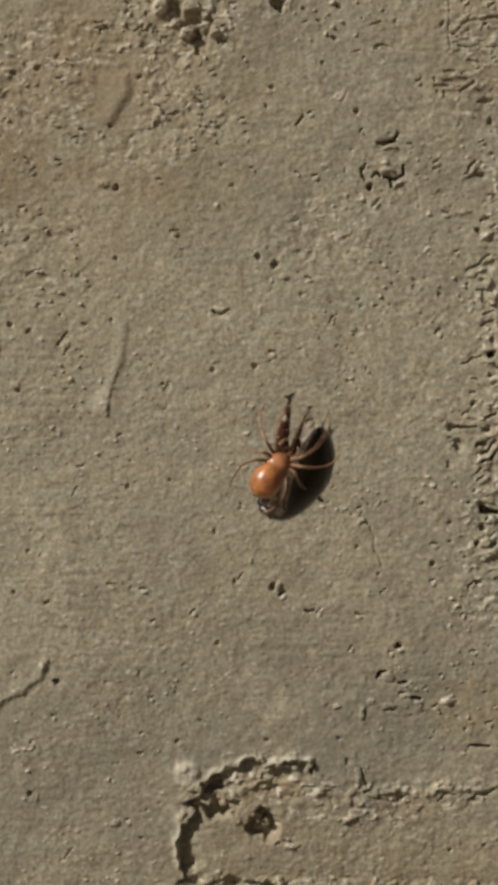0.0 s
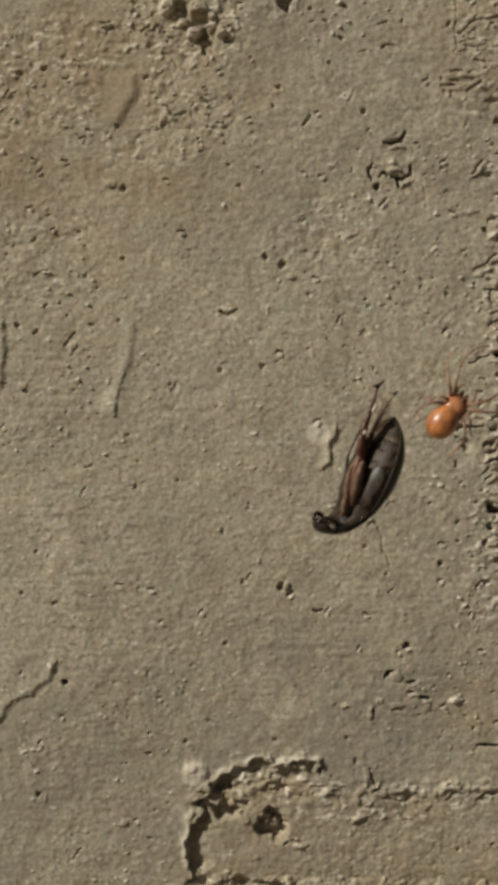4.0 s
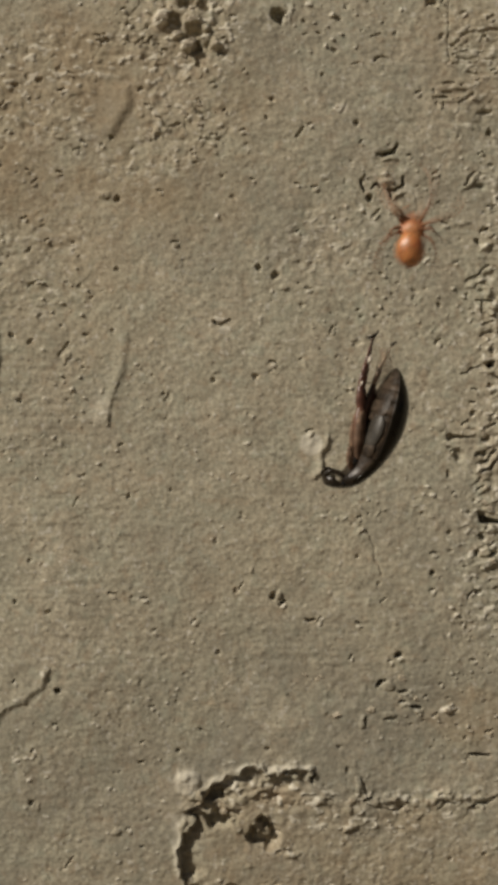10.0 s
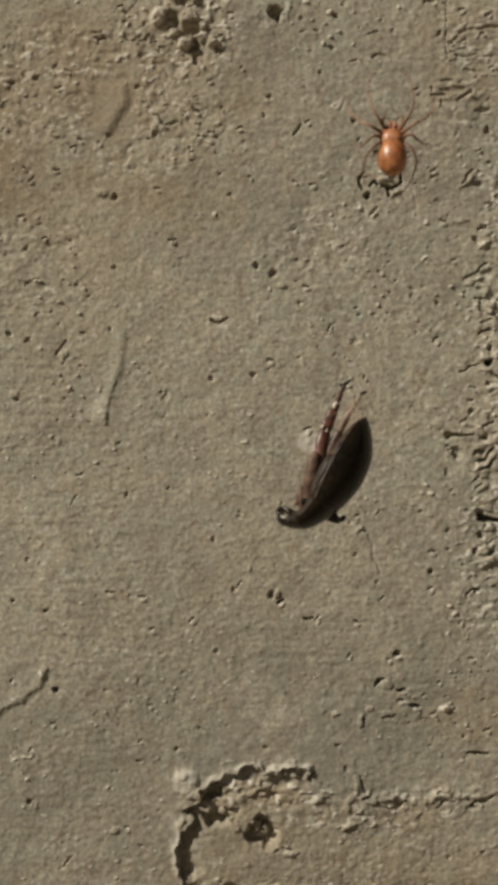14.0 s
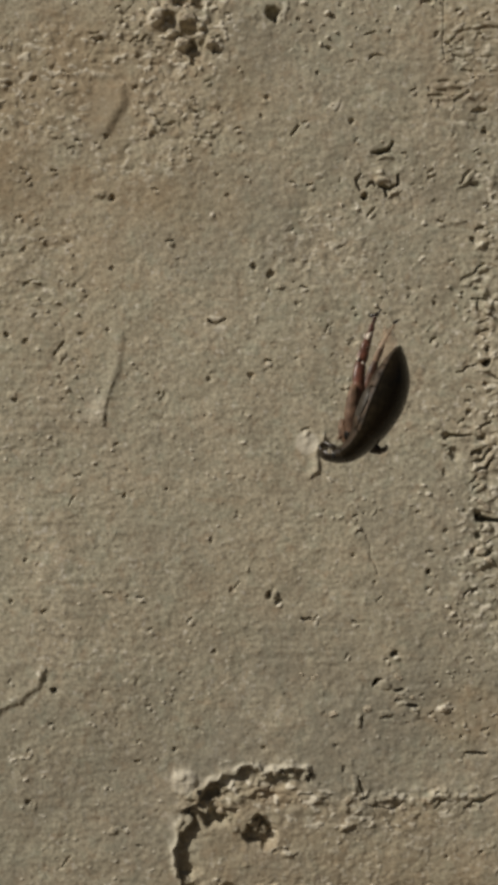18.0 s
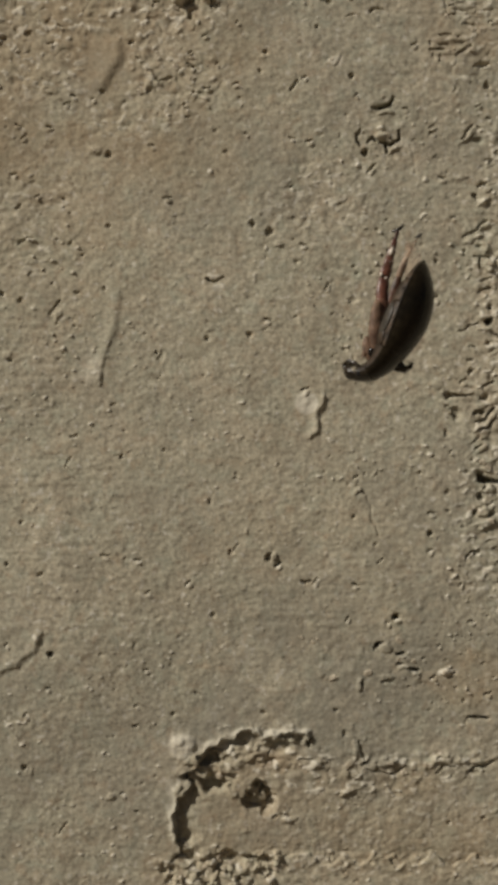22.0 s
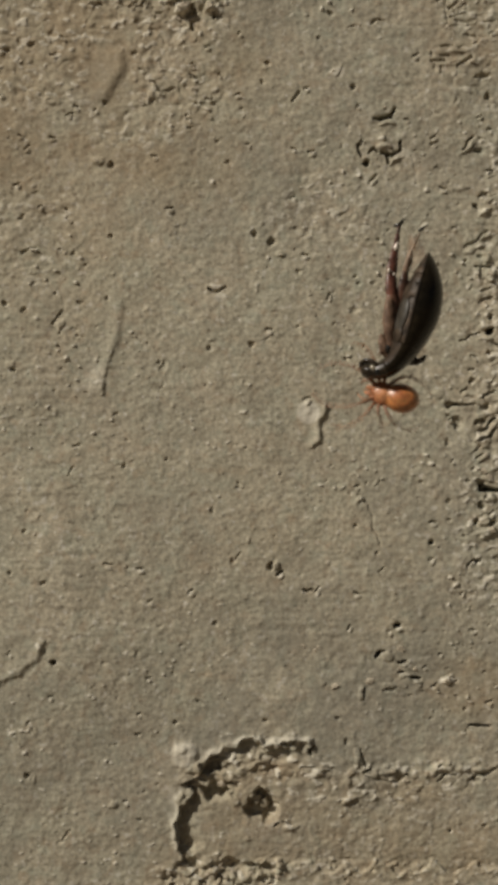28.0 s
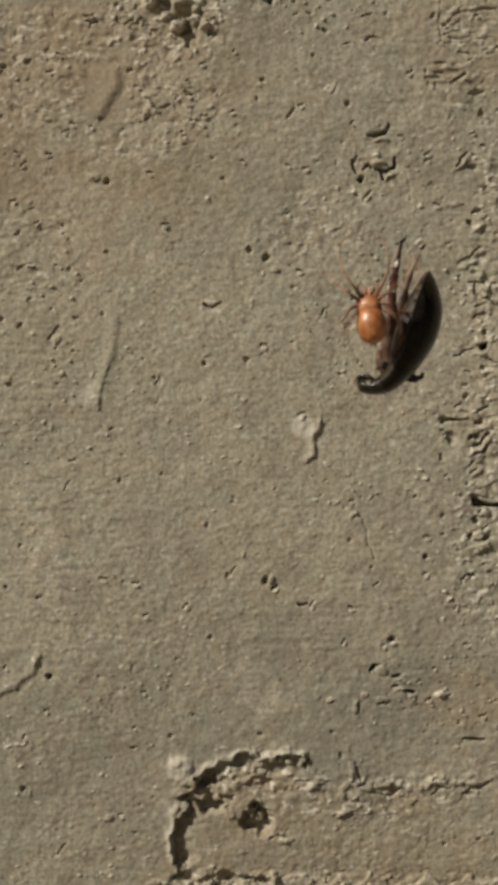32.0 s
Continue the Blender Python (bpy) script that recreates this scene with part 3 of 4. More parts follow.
chip((15.40, -23.55), 0.75, 5, 0.5)
chip((17.00, -24.15), 0.4, 20, 0.6)
lump((12.90, -24.10), 0.55, 0.14, 0.2, 5)
crack([(12.40, -24.45), (13.40, -24.40)], 0.11, 0.25)
lump((10.40, -24.85), 0.14, 0.42, 0.2)
crack([(10.70, -24.45), (10.75, -25.10)], 0.1, 0.3)
pit((21.05, -26.70), 0.7, 0.5, 0.12, 0, 1.4)
crack([(20.00, -27.60), (20.90, -27.55), (21.60, -27.65)], 0.19, 0.6)
pit((1.95, -27.20), 0.26, 0.2, 0.22)
pit((8.25, -27.05), 0.3, 0.18, 0.26)
pit((9.15, -29.10), 0.3, 0.3, 0.2)
pit((-18.95, -32.00), 0.26, 0.26, 0.36)
lump((-18.45, -32.30), 0.24, 0.3, 0.12)
pit((-9.15, -28.40), 0.24, 0.16, 0.28)
pit((-6.05, -27.40), 0.26, 0.24, 0.3)
pit((-3.75, -25.60), 0.3, 0.2, 0.16, -40)
pit((-8.95, -35.90), 0.3, 0.12, 0.22)
crack([(-15.95, -37.90), (-15.15, -36.90)], 0.12, 0.14)
lump((-11.45, -34.70), 0.35, 0.2, 0.14, 30)
pit((-21.05, -23.70), 0.2, 0.2, 0.1)

# the ragged band that runs up the patch
crack([(19.45, 22.92), (19.85, 23.62), (20.40, 23.97)], 0.16, 0.4)
lump((20.05, 23.12), 0.8, 0.16, 0.22, 40)
pit((20.79, 22.72), 0.4, 0.3, 0.3)
crack([(21.44, 21.07), (22.04, 21.02)], 0.14, 0.4)
lump((19.05, 19.58), 0.6, 0.14, 0.12, 15)
crack([(20.79, 18.68), (21.44, 18.98)], 0.17, 0.5)
pit((20.55, 17.83), 0.28, 0.22, 0.4)
lump((21.14, 17.43), 0.4, 0.16, 0.22, 30)
lump((21.64, 18.43), 0.3, 0.14, 0.2, 20)
crack([(19.70, 14.39), (20.64, 14.73), (20.94, 15.33), (21.64, 15.78)], 0.12, 0.4)
lump((20.30, 14.04), 0.5, 0.14, 0.16, 15)
lump((19.95, 15.03), 0.3, 0.25, 0.12)
lump((21.44, 15.23), 0.4, 0.16, 0.18, 25)
crack([(20.55, 12.49), (21.94, 12.49)], 0.12, 0.4)
crack([(21.14, 12.39), (21.04, 11.54)], 0.12, 0.35)
lump((21.39, 13.14), 0.2, 0.5, 0.18)
lump((21.84, 11.84), 0.3, 0.35, 0.3)
pit((20.84, 13.44), 0.4, 0.2, 0.25)
crack([(21.14, 10.44), (22.04, 10.74)], 0.14, 0.3)
crack([(20.84, 9.45), (22.04, 9.84)], 0.14, 0.3)
pit((21.84, 8.10), 0.35, 0.3, 0.45)
crack([(19.20, 6.10), (19.85, 6.25), (20.15, 6.70), (20.94, 6.85)], 0.11, 0.45)
pit((21.94, 7.00), 0.46, 0.36, 1.4, 25, 0.5)
lump((21.34, 7.35), 0.3, 0.2, 0.2)
lump((21.44, 6.25), 0.4, 0.16, 0.2)
pit((21.64, 4.95), 0.35, 0.2, 0.3)
pit((20.15, 2.51), 0.36, 0.26, 0.4, 30)
crack([(21.24, 1.41), (22.14, 1.81)], 0.16, 0.45)
lump((17.25, 1.46), 0.35, 0.3, 0.14)
crack([(18.15, 0.26), (18.80, 0.46), (20.30, 0.71)], 0.15, 0.45)
pit((18.65, 0.46), 0.5, 0.2, 0.45)
lump((18.35, -0.09), 0.6, 0.13, 0.12)
pit((18.95, -0.98), 0.52, 0.5, 0.26)
pit((20.89, -0.98), 0.55, 0.3, 0.55, 20)
pit((21.34, 0.36), 0.38, 0.3, 0.45)
lump((21.04, -0.34), 0.5, 0.16, 0.22, 10)
crack([(20.94, -1.78), (21.54, -1.53), (21.84, -1.03), (22.19, -0.78)], 0.18, 0.6)
crack([(21.09, -2.48), (21.74, -2.23), (22.14, -1.68)], 0.16, 0.55)
lump((21.24, -2.13), 0.5, 0.13, 0.22, 25)
lump((22.04, -1.43), 0.3, 0.13, 0.2, 40)
pit((18.15, -2.73), 0.25, 0.4, 0.2)
crack([(20.59, -3.38), (20.99, -3.08)], 0.14, 0.35)
crack([(20.64, -4.18), (21.14, -3.88)], 0.14, 0.35)
lump((21.24, -4.23), 0.4, 0.14, 0.22, 30)
lump((21.44, -5.13), 0.5, 0.2, 0.15, 20)
pit((20.94, -6.62), 0.42, 0.26, 0.55)
crack([(20.95, -6.80), (21.60, -6.95), (22.20, -7.00), (23.40, -7.15)], 0.32, 1.2)
pit((20.94, -8.37), 0.3, 0.4, 0.55, 20)
lump((21.34, -6.12), 0.7, 0.18, 0.2)
lump((21.64, -7.77), 0.5, 0.2, 0.2)
pit((20.64, -9.72), 0.3, 0.32, 0.5)
pit((21.94, -9.92), 0.42, 0.26, 0.45, 30)
lump((21.34, -9.72), 0.4, 0.3, 0.35, 20)
lump((21.44, -10.76), 0.6, 0.15, 0.22, 15)
lump((19.95, -10.36), 0.25, 0.3, 0.16)
pit((20.59, -13.11), 0.3, 0.28, 0.5)
crack([(19.65, -13.66), (20.15, -13.11)], 0.14, 0.4)
pit((19.75, -6.22), 0.25, 0.2, 0.25)
pit((16.65, -11.51), 0.24, 0.24, 0.35)
pit((17.20, 12.24), 0.3, 0.24, 0.25)
pit((18.20, -9.52), 0.3, 0.16, 0.2)
pit((20.30, -5.13), 0.2, 0.2, 0.2)
pit((19.65, 13.09), 0.2, 0.2, 0.2)
pit((18.15, -7.87), 0.25, 0.18, 0.25)

# the broken top of the patch
pit((-5.30, 39.00), 0.7, 0.45, 0.6)
pit((-3.65, 38.80), 0.6, 0.4, 0.6)
pit((-6.05, 37.40), 0.6, 0.45, 0.5)
pit((-4.55, 36.20), 0.6, 0.4, 0.55)
pit((-4.20, 35.00), 0.4, 0.5, 0.6)
pit((-2.15, 34.70), 0.26, 0.4, 0.5)
pit((-7.10, 34.85), 0.34, 0.2, 0.4)
pit((-4.15, 33.60), 0.3, 0.4, 0.4)
lump((-7.35, 37.50), 0.55, 0.5, 0.75, 0, 0.6)
lump((-4.95, 35.10), 0.5, 0.4, 0.7, 0, 0.6)
lump((-2.70, 35.30), 0.35, 0.4, 0.6, 0, 0.6)
lump((-4.80, 37.40), 0.5, 0.4, 0.55, 0, 0.6)
lump((-5.95, 36.20), 0.4, 0.3, 0.5, 30, 0.6)
lump((-3.45, 36.80), 0.4, 0.3, 0.5, -20, 0.6)
pit((-12.55, 35.70), 0.5, 0.2, 0.4)
pit((-18.30, 32.10), 0.3, 0.3, 0.25)
pit((-20.55, 31.70), 0.4, 0.25, 0.25)
pit((-9.30, 31.45), 0.35, 0.25, 0.3)
pit((-6.35, 28.25), 0.45, 0.14, 0.3)
pit((-7.90, 27.20), 0.3, 0.25, 0.3)
lump((-16.55, 27.45), 0.5, 0.3, 0.2)
lump((-7.95, 27.70), 0.35, 0.3, 0.22)
pit((-1.05, 21.70), 0.45, 0.3, 0.16, 20)
pit((-4.45, 24.80), 0.35, 0.12, 0.16)

# small chips
for k in range(130):
    at = (crumb.gauss(21, 3.5), crumb.uniform(-30, 40)) if k % 3 == 0 else (crumb.gauss(-9, 8), crumb.gauss(30, 6)) if k % 3 == 1 else (crumb.uniform(-26, 26), crumb.uniform(-42, 42))
    size, turn, pale_lit = crumb.uniform(0.22, 0.55), crumb.choice((0, 10, 25, 40, 60, -20)) + crumb.uniform(-8, 8), crumb.uniform(0.3, 0.9)
    if abs(at[0]) < 25.5 and abs(at[1]) < 43 and math.hypot(at[0] - DROP[0], at[1] - DROP[1]) > 3:
        chip(at, size, turn, pale_lit)

# loose scattered pocks and grains
for k in range(270):
    at = (rng.uniform(-26, 26), rng.uniform(-47, 43))
    r = rng.uniform(0.07, 0.15)
    if rng.random() < 0.35:
        pit(at, r * rng.uniform(1.2, 2.2), r, rng.uniform(0.03, 0.1), rng.uniform(-30, 50))
    else:
        lump(at, r * rng.uniform(1, 1.8), r, rng.uniform(0.03, 0.09), rng.uniform(0, 180))

SPOT = (5.85, -0.10)       # a round pale splash

# brown earth stains, and a darker grey tone, most of it low on the patch
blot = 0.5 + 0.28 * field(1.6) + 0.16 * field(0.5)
GREY_TONE = np.clip(blot + 0.1, 0, 1) * np.maximum.reduce([zone((-11.65, 29.60), 1.3, 2.2, 0.4), zone((9.95, -25.80), 15, 8, 0.6), 0.8 * zone((-1.05, 19.20), 5, 3.5, 0.8), 0.7 * zone((-16.05, -33.30), 10, 8, 0.7), 0.5 * zone((14.95, 22.70), 6, 9, 0.8),
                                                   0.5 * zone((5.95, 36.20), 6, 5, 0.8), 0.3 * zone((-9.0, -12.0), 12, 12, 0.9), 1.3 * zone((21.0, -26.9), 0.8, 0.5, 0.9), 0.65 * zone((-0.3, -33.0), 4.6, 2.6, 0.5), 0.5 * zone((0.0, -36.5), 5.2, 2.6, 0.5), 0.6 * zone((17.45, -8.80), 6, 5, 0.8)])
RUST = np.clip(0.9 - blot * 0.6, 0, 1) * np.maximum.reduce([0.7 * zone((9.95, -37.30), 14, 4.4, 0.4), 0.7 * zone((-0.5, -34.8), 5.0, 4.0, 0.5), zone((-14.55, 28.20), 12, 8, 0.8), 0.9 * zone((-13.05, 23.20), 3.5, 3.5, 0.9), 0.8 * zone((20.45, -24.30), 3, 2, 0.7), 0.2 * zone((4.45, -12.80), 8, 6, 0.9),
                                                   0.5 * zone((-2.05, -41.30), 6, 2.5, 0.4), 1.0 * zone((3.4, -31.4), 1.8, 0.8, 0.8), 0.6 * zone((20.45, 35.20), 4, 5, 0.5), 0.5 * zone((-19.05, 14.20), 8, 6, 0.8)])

# pale splash and pebbles; lit crumb tops, lips and rims painted in too
PALE_LIT = np.maximum.reduce([LIT_LIPS, 0.9 * np.clip(2 * gritty, 0, 1) * np.clip((grit - 2.15) * 1.8, 0, 1), 0.8 * (1 - calm) * np.clip(rough * 1.5, 0, 1) * np.clip(crumbs / 0.4, 0, 1), 0.8 * np.clip((1.1 - np.hypot(GX - SPOT[0], GZ - SPOT[1])) / 0.2, 0, 1), 0.6 * zone((-5.0, -30.0), 0.9, 0.6, 0.9), zone((17.95, -23.70), 0.36, 0.36, 0.4), 0.9 * zone((-17.75, -20.75), 0.25, 0.25, 0.4),
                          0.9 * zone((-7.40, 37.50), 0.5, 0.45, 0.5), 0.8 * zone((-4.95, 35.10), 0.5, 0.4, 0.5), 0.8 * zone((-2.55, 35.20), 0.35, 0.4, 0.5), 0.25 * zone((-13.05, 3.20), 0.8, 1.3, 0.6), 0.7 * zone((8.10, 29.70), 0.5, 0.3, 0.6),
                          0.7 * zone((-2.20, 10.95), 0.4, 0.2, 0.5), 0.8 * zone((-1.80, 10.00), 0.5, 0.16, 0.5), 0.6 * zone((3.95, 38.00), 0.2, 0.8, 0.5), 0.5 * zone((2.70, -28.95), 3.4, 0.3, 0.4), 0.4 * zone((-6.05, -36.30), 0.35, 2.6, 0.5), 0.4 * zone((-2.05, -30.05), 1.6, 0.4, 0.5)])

fade = np.clip(np.minimum(np.minimum(GX - XS[0], XS[-1] - GX), np.minimum(GZ - ZS[0], ZS[-1] - GZ)) / 1.0, 0, 1)
H *= fade


def height_at(at):
    return float(H[min(max(int((at[1] - ZS[0]) / STEP), 0), len(ZS) - 1), min(max(int((at[0] - XS[0]) / STEP), 0), len(XS) - 1)])


def build_wall():
    """The wall, 3 m long and 2.4 m high: the fine patch in the middle, plain plaster round it, a thick body behind."""
    nx, nz = len(XS), len(ZS)
    x0, x1, z0, z1 = XS[0] * MM, XS[-1] * MM, Z0 + ZS[0] * MM, Z0 + ZS[-1] * MM
    fine = np.stack([GX * MM, -H * MM, Z0 + GZ * MM], -1).reshape(-1, 3)
    bx, bz = (-1.5, x0, x1, 1.5), (0.0, z0, z1, 2.4)
    ring = [(x, 0.0, z) for z in bz for x in bx]
    rear = [(x, 0.2, z) for z in (0.0, 2.4) for x in (-1.5, 1.5)]
    idx = np.arange(nx * nz).reshape(nz, nx)
    quads = np.stack([idx[:-1, :-1], idx[:-1, 1:], idx[1:, 1:], idx[1:, :-1]], -1).reshape(-1, 4)
    o = nx * nz
    more = [(o + r * 4 + c, o + r * 4 + c + 1, o + r * 4 + c + 5, o + r * 4 + c + 4) for r in range(3) for c in range(3) if (r, c) != (1, 1)]
    q = o + 16
    more += [(q + 1, q, q + 2, q + 3), (o, o + 12, q + 2, q), (o + 3, q + 1, q + 3, o + 15), (o + 12, o + 15, q + 3, q + 2), (o + 3, o, q, q + 1)]
    quads = np.concatenate([quads, np.array(more)])
    verts = np.concatenate([fine, np.array(ring), np.array(rear)])
    me = bpy.data.meshes.new("wall")
    me.vertices.add(len(verts))
    me.vertices.foreach_set("co", verts.astype(np.float32).ravel())
    me.loops.add(len(quads) * 4)
    me.loops.foreach_set("vertex_index", quads.astype(np.int32).ravel())
    me.polygons.add(len(quads))
    me.polygons.foreach_set("loop_start", np.arange(0, len(quads) * 4, 4, dtype=np.int32))
    smooth = np.zeros(len(quads), dtype=bool)
    smooth[:(nx - 1) * (nz - 1)] = True
    me.polygons.foreach_set("use_smooth", smooth)
    me.update()
    me.validate()
    for name, values in (("grey_tone", GREY_TONE), ("rust", RUST), ("pale_lit", PALE_LIT)):
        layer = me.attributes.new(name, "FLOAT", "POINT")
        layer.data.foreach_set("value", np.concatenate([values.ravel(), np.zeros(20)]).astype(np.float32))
    me.materials.append(PLASTER)
    return tagged(new("wall", me), "grey-brown weathered cement plaster wall, pitted and flaking", "wall", kind="structure")


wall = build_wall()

ground_mesh = bpy.data.meshes.new("ground")
ground_mesh.from_pydata([(-900, -900, 0), (900, -900, 0), (900, 900, 0), (-900, 900, 0)], [], [(0, 1, 2, 3)])
ground_mesh.materials.append(SOIL)
tagged(new("ground", ground_mesh), "dry brown soil at the foot of the wall", "ground", kind="structure")


# ---- sand grains that stand out of the plaster ----
def grain_mesh(seed):
    r = random.Random(seed)
    bm = bmesh.new()
    bmesh.ops.create_icosphere(bm, subdivisions=2, radius=1.0)
    for v in bm.verts:
        k = 1 + 0.62 * noise.noise(v.co * 1.5 + Vector((seed * 3.1, 0, 0))) + r.uniform(-0.06, 0.06)
        v.co = Vector((v.co.x * k * 1.1, v.co.y * k * 0.55, v.co.z * k * 0.75)) * MM
    me = bpy.data.meshes.new("sand_grain")
    bm.to_mesh(me)
    bm.free()
    me.materials.append(STONE)
    return me


GRAINS = [grain_mesh(s) for s in range(7)]


def grain(at, size, turn=0):
    ob = part("sand_grain", GRAINS[int(abs(at[0] * 7 + at[1] * 3)) % 7], wall)
    ob.matrix_basis = Matrix.LocRotScale((at[0] * MM, -(height_at(at) - size * 0.22) * MM, Z0 + at[1] * MM), Euler((0.25 * math.sin(turn), 0.5 * math.sin(3 * turn), 0.25 * math.cos(turn))), (size, size, size))


for at, size in (((-7.35, 37.50), 0.5), ((-4.95, 35.20), 0.5), ((-2.65, 35.25), 0.35), ((-4.75, 37.40), 0.42), ((-6.45, 38.60), 0.35), ((-5.55, 34.40), 0.25), ((-3.30, 36.20), 0.25), ((17.95, -23.65), 0.3),
                 ((-17.75, -20.75), 0.18), ((-0.55, -32.80), 0.3), ((12.95, 23.20), 0.26), ((12.60, 26.55), 0.2),
                 ((13.85, -22.50), 0.2), ((15.20, -23.90), 0.16), ((3.45, 13.70), 0.16), ((8.10, 29.70), 0.18), ((-12.55, 21.95), 0.22), ((21.85, -10.40), 0.3), ((21.75, 11.95), 0.28)):
    grain(at, size, at[0])
loose = random.Random(5)
for k in range(70):
    which = loose.choice([((-5.55, 36.20), 3.4, 3.2), ((-16.05, 31.70), 8, 4), ((-8.05, 28.45), 6, 2.5), ((22.15, 11.20), 1.4, 12), ((21.75, -1.30), 1.8, 5), ((19.45, 33.20), 2.6, 4.5),
                          ((7.95, -34.30), 11, 3.5), ((-1.05, -40.80), 4.5, 1.2), ((9.95, -23.30), 8, 4)])
    a, d = loose.uniform(0, 2 * math.pi), math.sqrt(loose.random())
    at, size = (which[0][0] + which[1] * d * math.cos(a), which[0][1] + which[2] * d * math.sin(a)), loose.choice((0.16, 0.2, 0.24, 0.3, 0.38))
    if math.hypot(at[0] - DROP[0], at[1] - DROP[1]) > 3.2:
        grain(at, size, a)


# ---- the beetle: x to its back, z to its tail ----
# from the tip of the tail to the mouth: place of the spine (x, z), half width, height of the back, depth of the belly
SPINE = np.array((
    (-0.05, 5.02, 0.06, 0.05, 0.04), (-0.05, 4.45, 1.0, 0.6, 0.36), (0.0, 3.4, 1.85, 1.26, 0.75), (0.0, 2.0, 2.38, 1.82, 1.15),
    (0.0, 0.1, 2.55, 1.92, 1.42), (0.0, -1.6, 2.36, 1.5, 1.45), (-0.12, -2.8, 2.0, 1.05, 1.25), (-0.5, -3.8, 1.62, 0.8, 0.95),
    (-1.1, -4.5, 1.3, 0.72, 0.78), (-1.9, -4.92, 1.02, 0.58, 0.6), (-2.65, -4.95, 0.85, 0.54, 0.45), (-3.1, -4.75, 0.25, 0.18, 0.16)))


def spine_at(s):
    """A smooth section between the rows of the spine: the row, and the way towards the head."""
    i = min(max(int(s), 0), len(SPINE) - 2)
    t = s - i
    p0, p1, p2, p3 = SPINE[max(i - 1, 0)], SPINE[i], SPINE[i + 1], SPINE[min(i + 2, len(SPINE) - 1)]
    row = 0.5 * (2 * p1 + (p2 - p0) * t + (2 * p0 - 5 * p1 + 4 * p2 - p3) * t * t + (3 * p1 - p0 - 3 * p2 + p3) * t ** 3)
    way = (p2 - p0) * (1 - t) + (p3 - p1) * t
    return row, Vector((way[0], 0, way[1])).normalized()


def body_point(s, a, scale):
    """A point of the body's skin; a is the angle from the middle of the back."""
    (x, z, w, d, v), way = spine_at(s)
    out = Vector((-way.z, 0, way.x))
    r = (d if math.cos(a) > 0 else v) * math.cos(a) * scale
    return Vector((x, 0, z)) + out * r + Vector((0, max(w, 0.04) * math.sin(a) * scale, 0))


def plate(s0, s1, a0, a1, outer, inner, ns=22, na=16, swell=0.0):
    """A curved shell of real thickness between two lengths and two angles (degrees)."""
    verts, faces = [], []
    for scale in (outer, inner):
        for i in range(ns + 1):
            for k in range(na + 1):
                t = i / ns
                verts.append(body_point(s0 + (s1 - s0) * t, radians(a0 + (a1 - a0) * k / na), scale + swell * math.sin(math.pi * t)))
    o, row = (ns + 1) * (na + 1), na + 1
    for i in range(ns):
        for k in range(na):
            a = i * row + k
            faces.append((a, a + 1, a + row + 1, a + row))
            faces.append((o + a, o + a + row, o + a + row + 1, o + a + 1))
    for i in range(ns):
        for a in (i * row, i * row + na):
            faces.append((a, a + row, o + a + row, o + a))
    for k in range(na):
        for a in (k, ns * row + k):
            faces.append((a, a + 1, o + a + 1, o + a))
    return verts, faces


def shield(s, half, a, wide, base, rise, n=14):
    """An oval plate that bulges out of the skin, closed below."""
    verts, faces, seg = [], [], 28
    for i in range(n + 1):
        r = i / n
        for k in range(seg):
            t = 2 * math.pi * k / seg
            ragged = 1 + 0.1 * math.sin(2 * t + s) + 0.06 * math.sin(3 * t + 2 * s)
            verts.append(body_point(s + half * r * ragged * math.sin(t), radians(a + wide * r * ragged * math.cos(t)), base + rise * math.sqrt(max(1 - r ** 4, 0)) - 0.02 * (i == n)))
    for i in range(n):
        for k in range(seg):
            p, q = i * seg + k, i * seg + (k + 1) % seg
            faces.append((p, q, q + seg, p + seg))
    faces.append(tuple(range(n * seg, (n + 1) * seg)))
    return verts, faces


def leg_part(name, parent, joints, radii, mat, label="", flat=0.72, up=(-0.6, 0.77, 0.1)):
    p, r = bend(joints, radii, 5)
    return part(name, mesh_of(name, *tube(p, r, 10, flat, True, up), mat), parent, label)


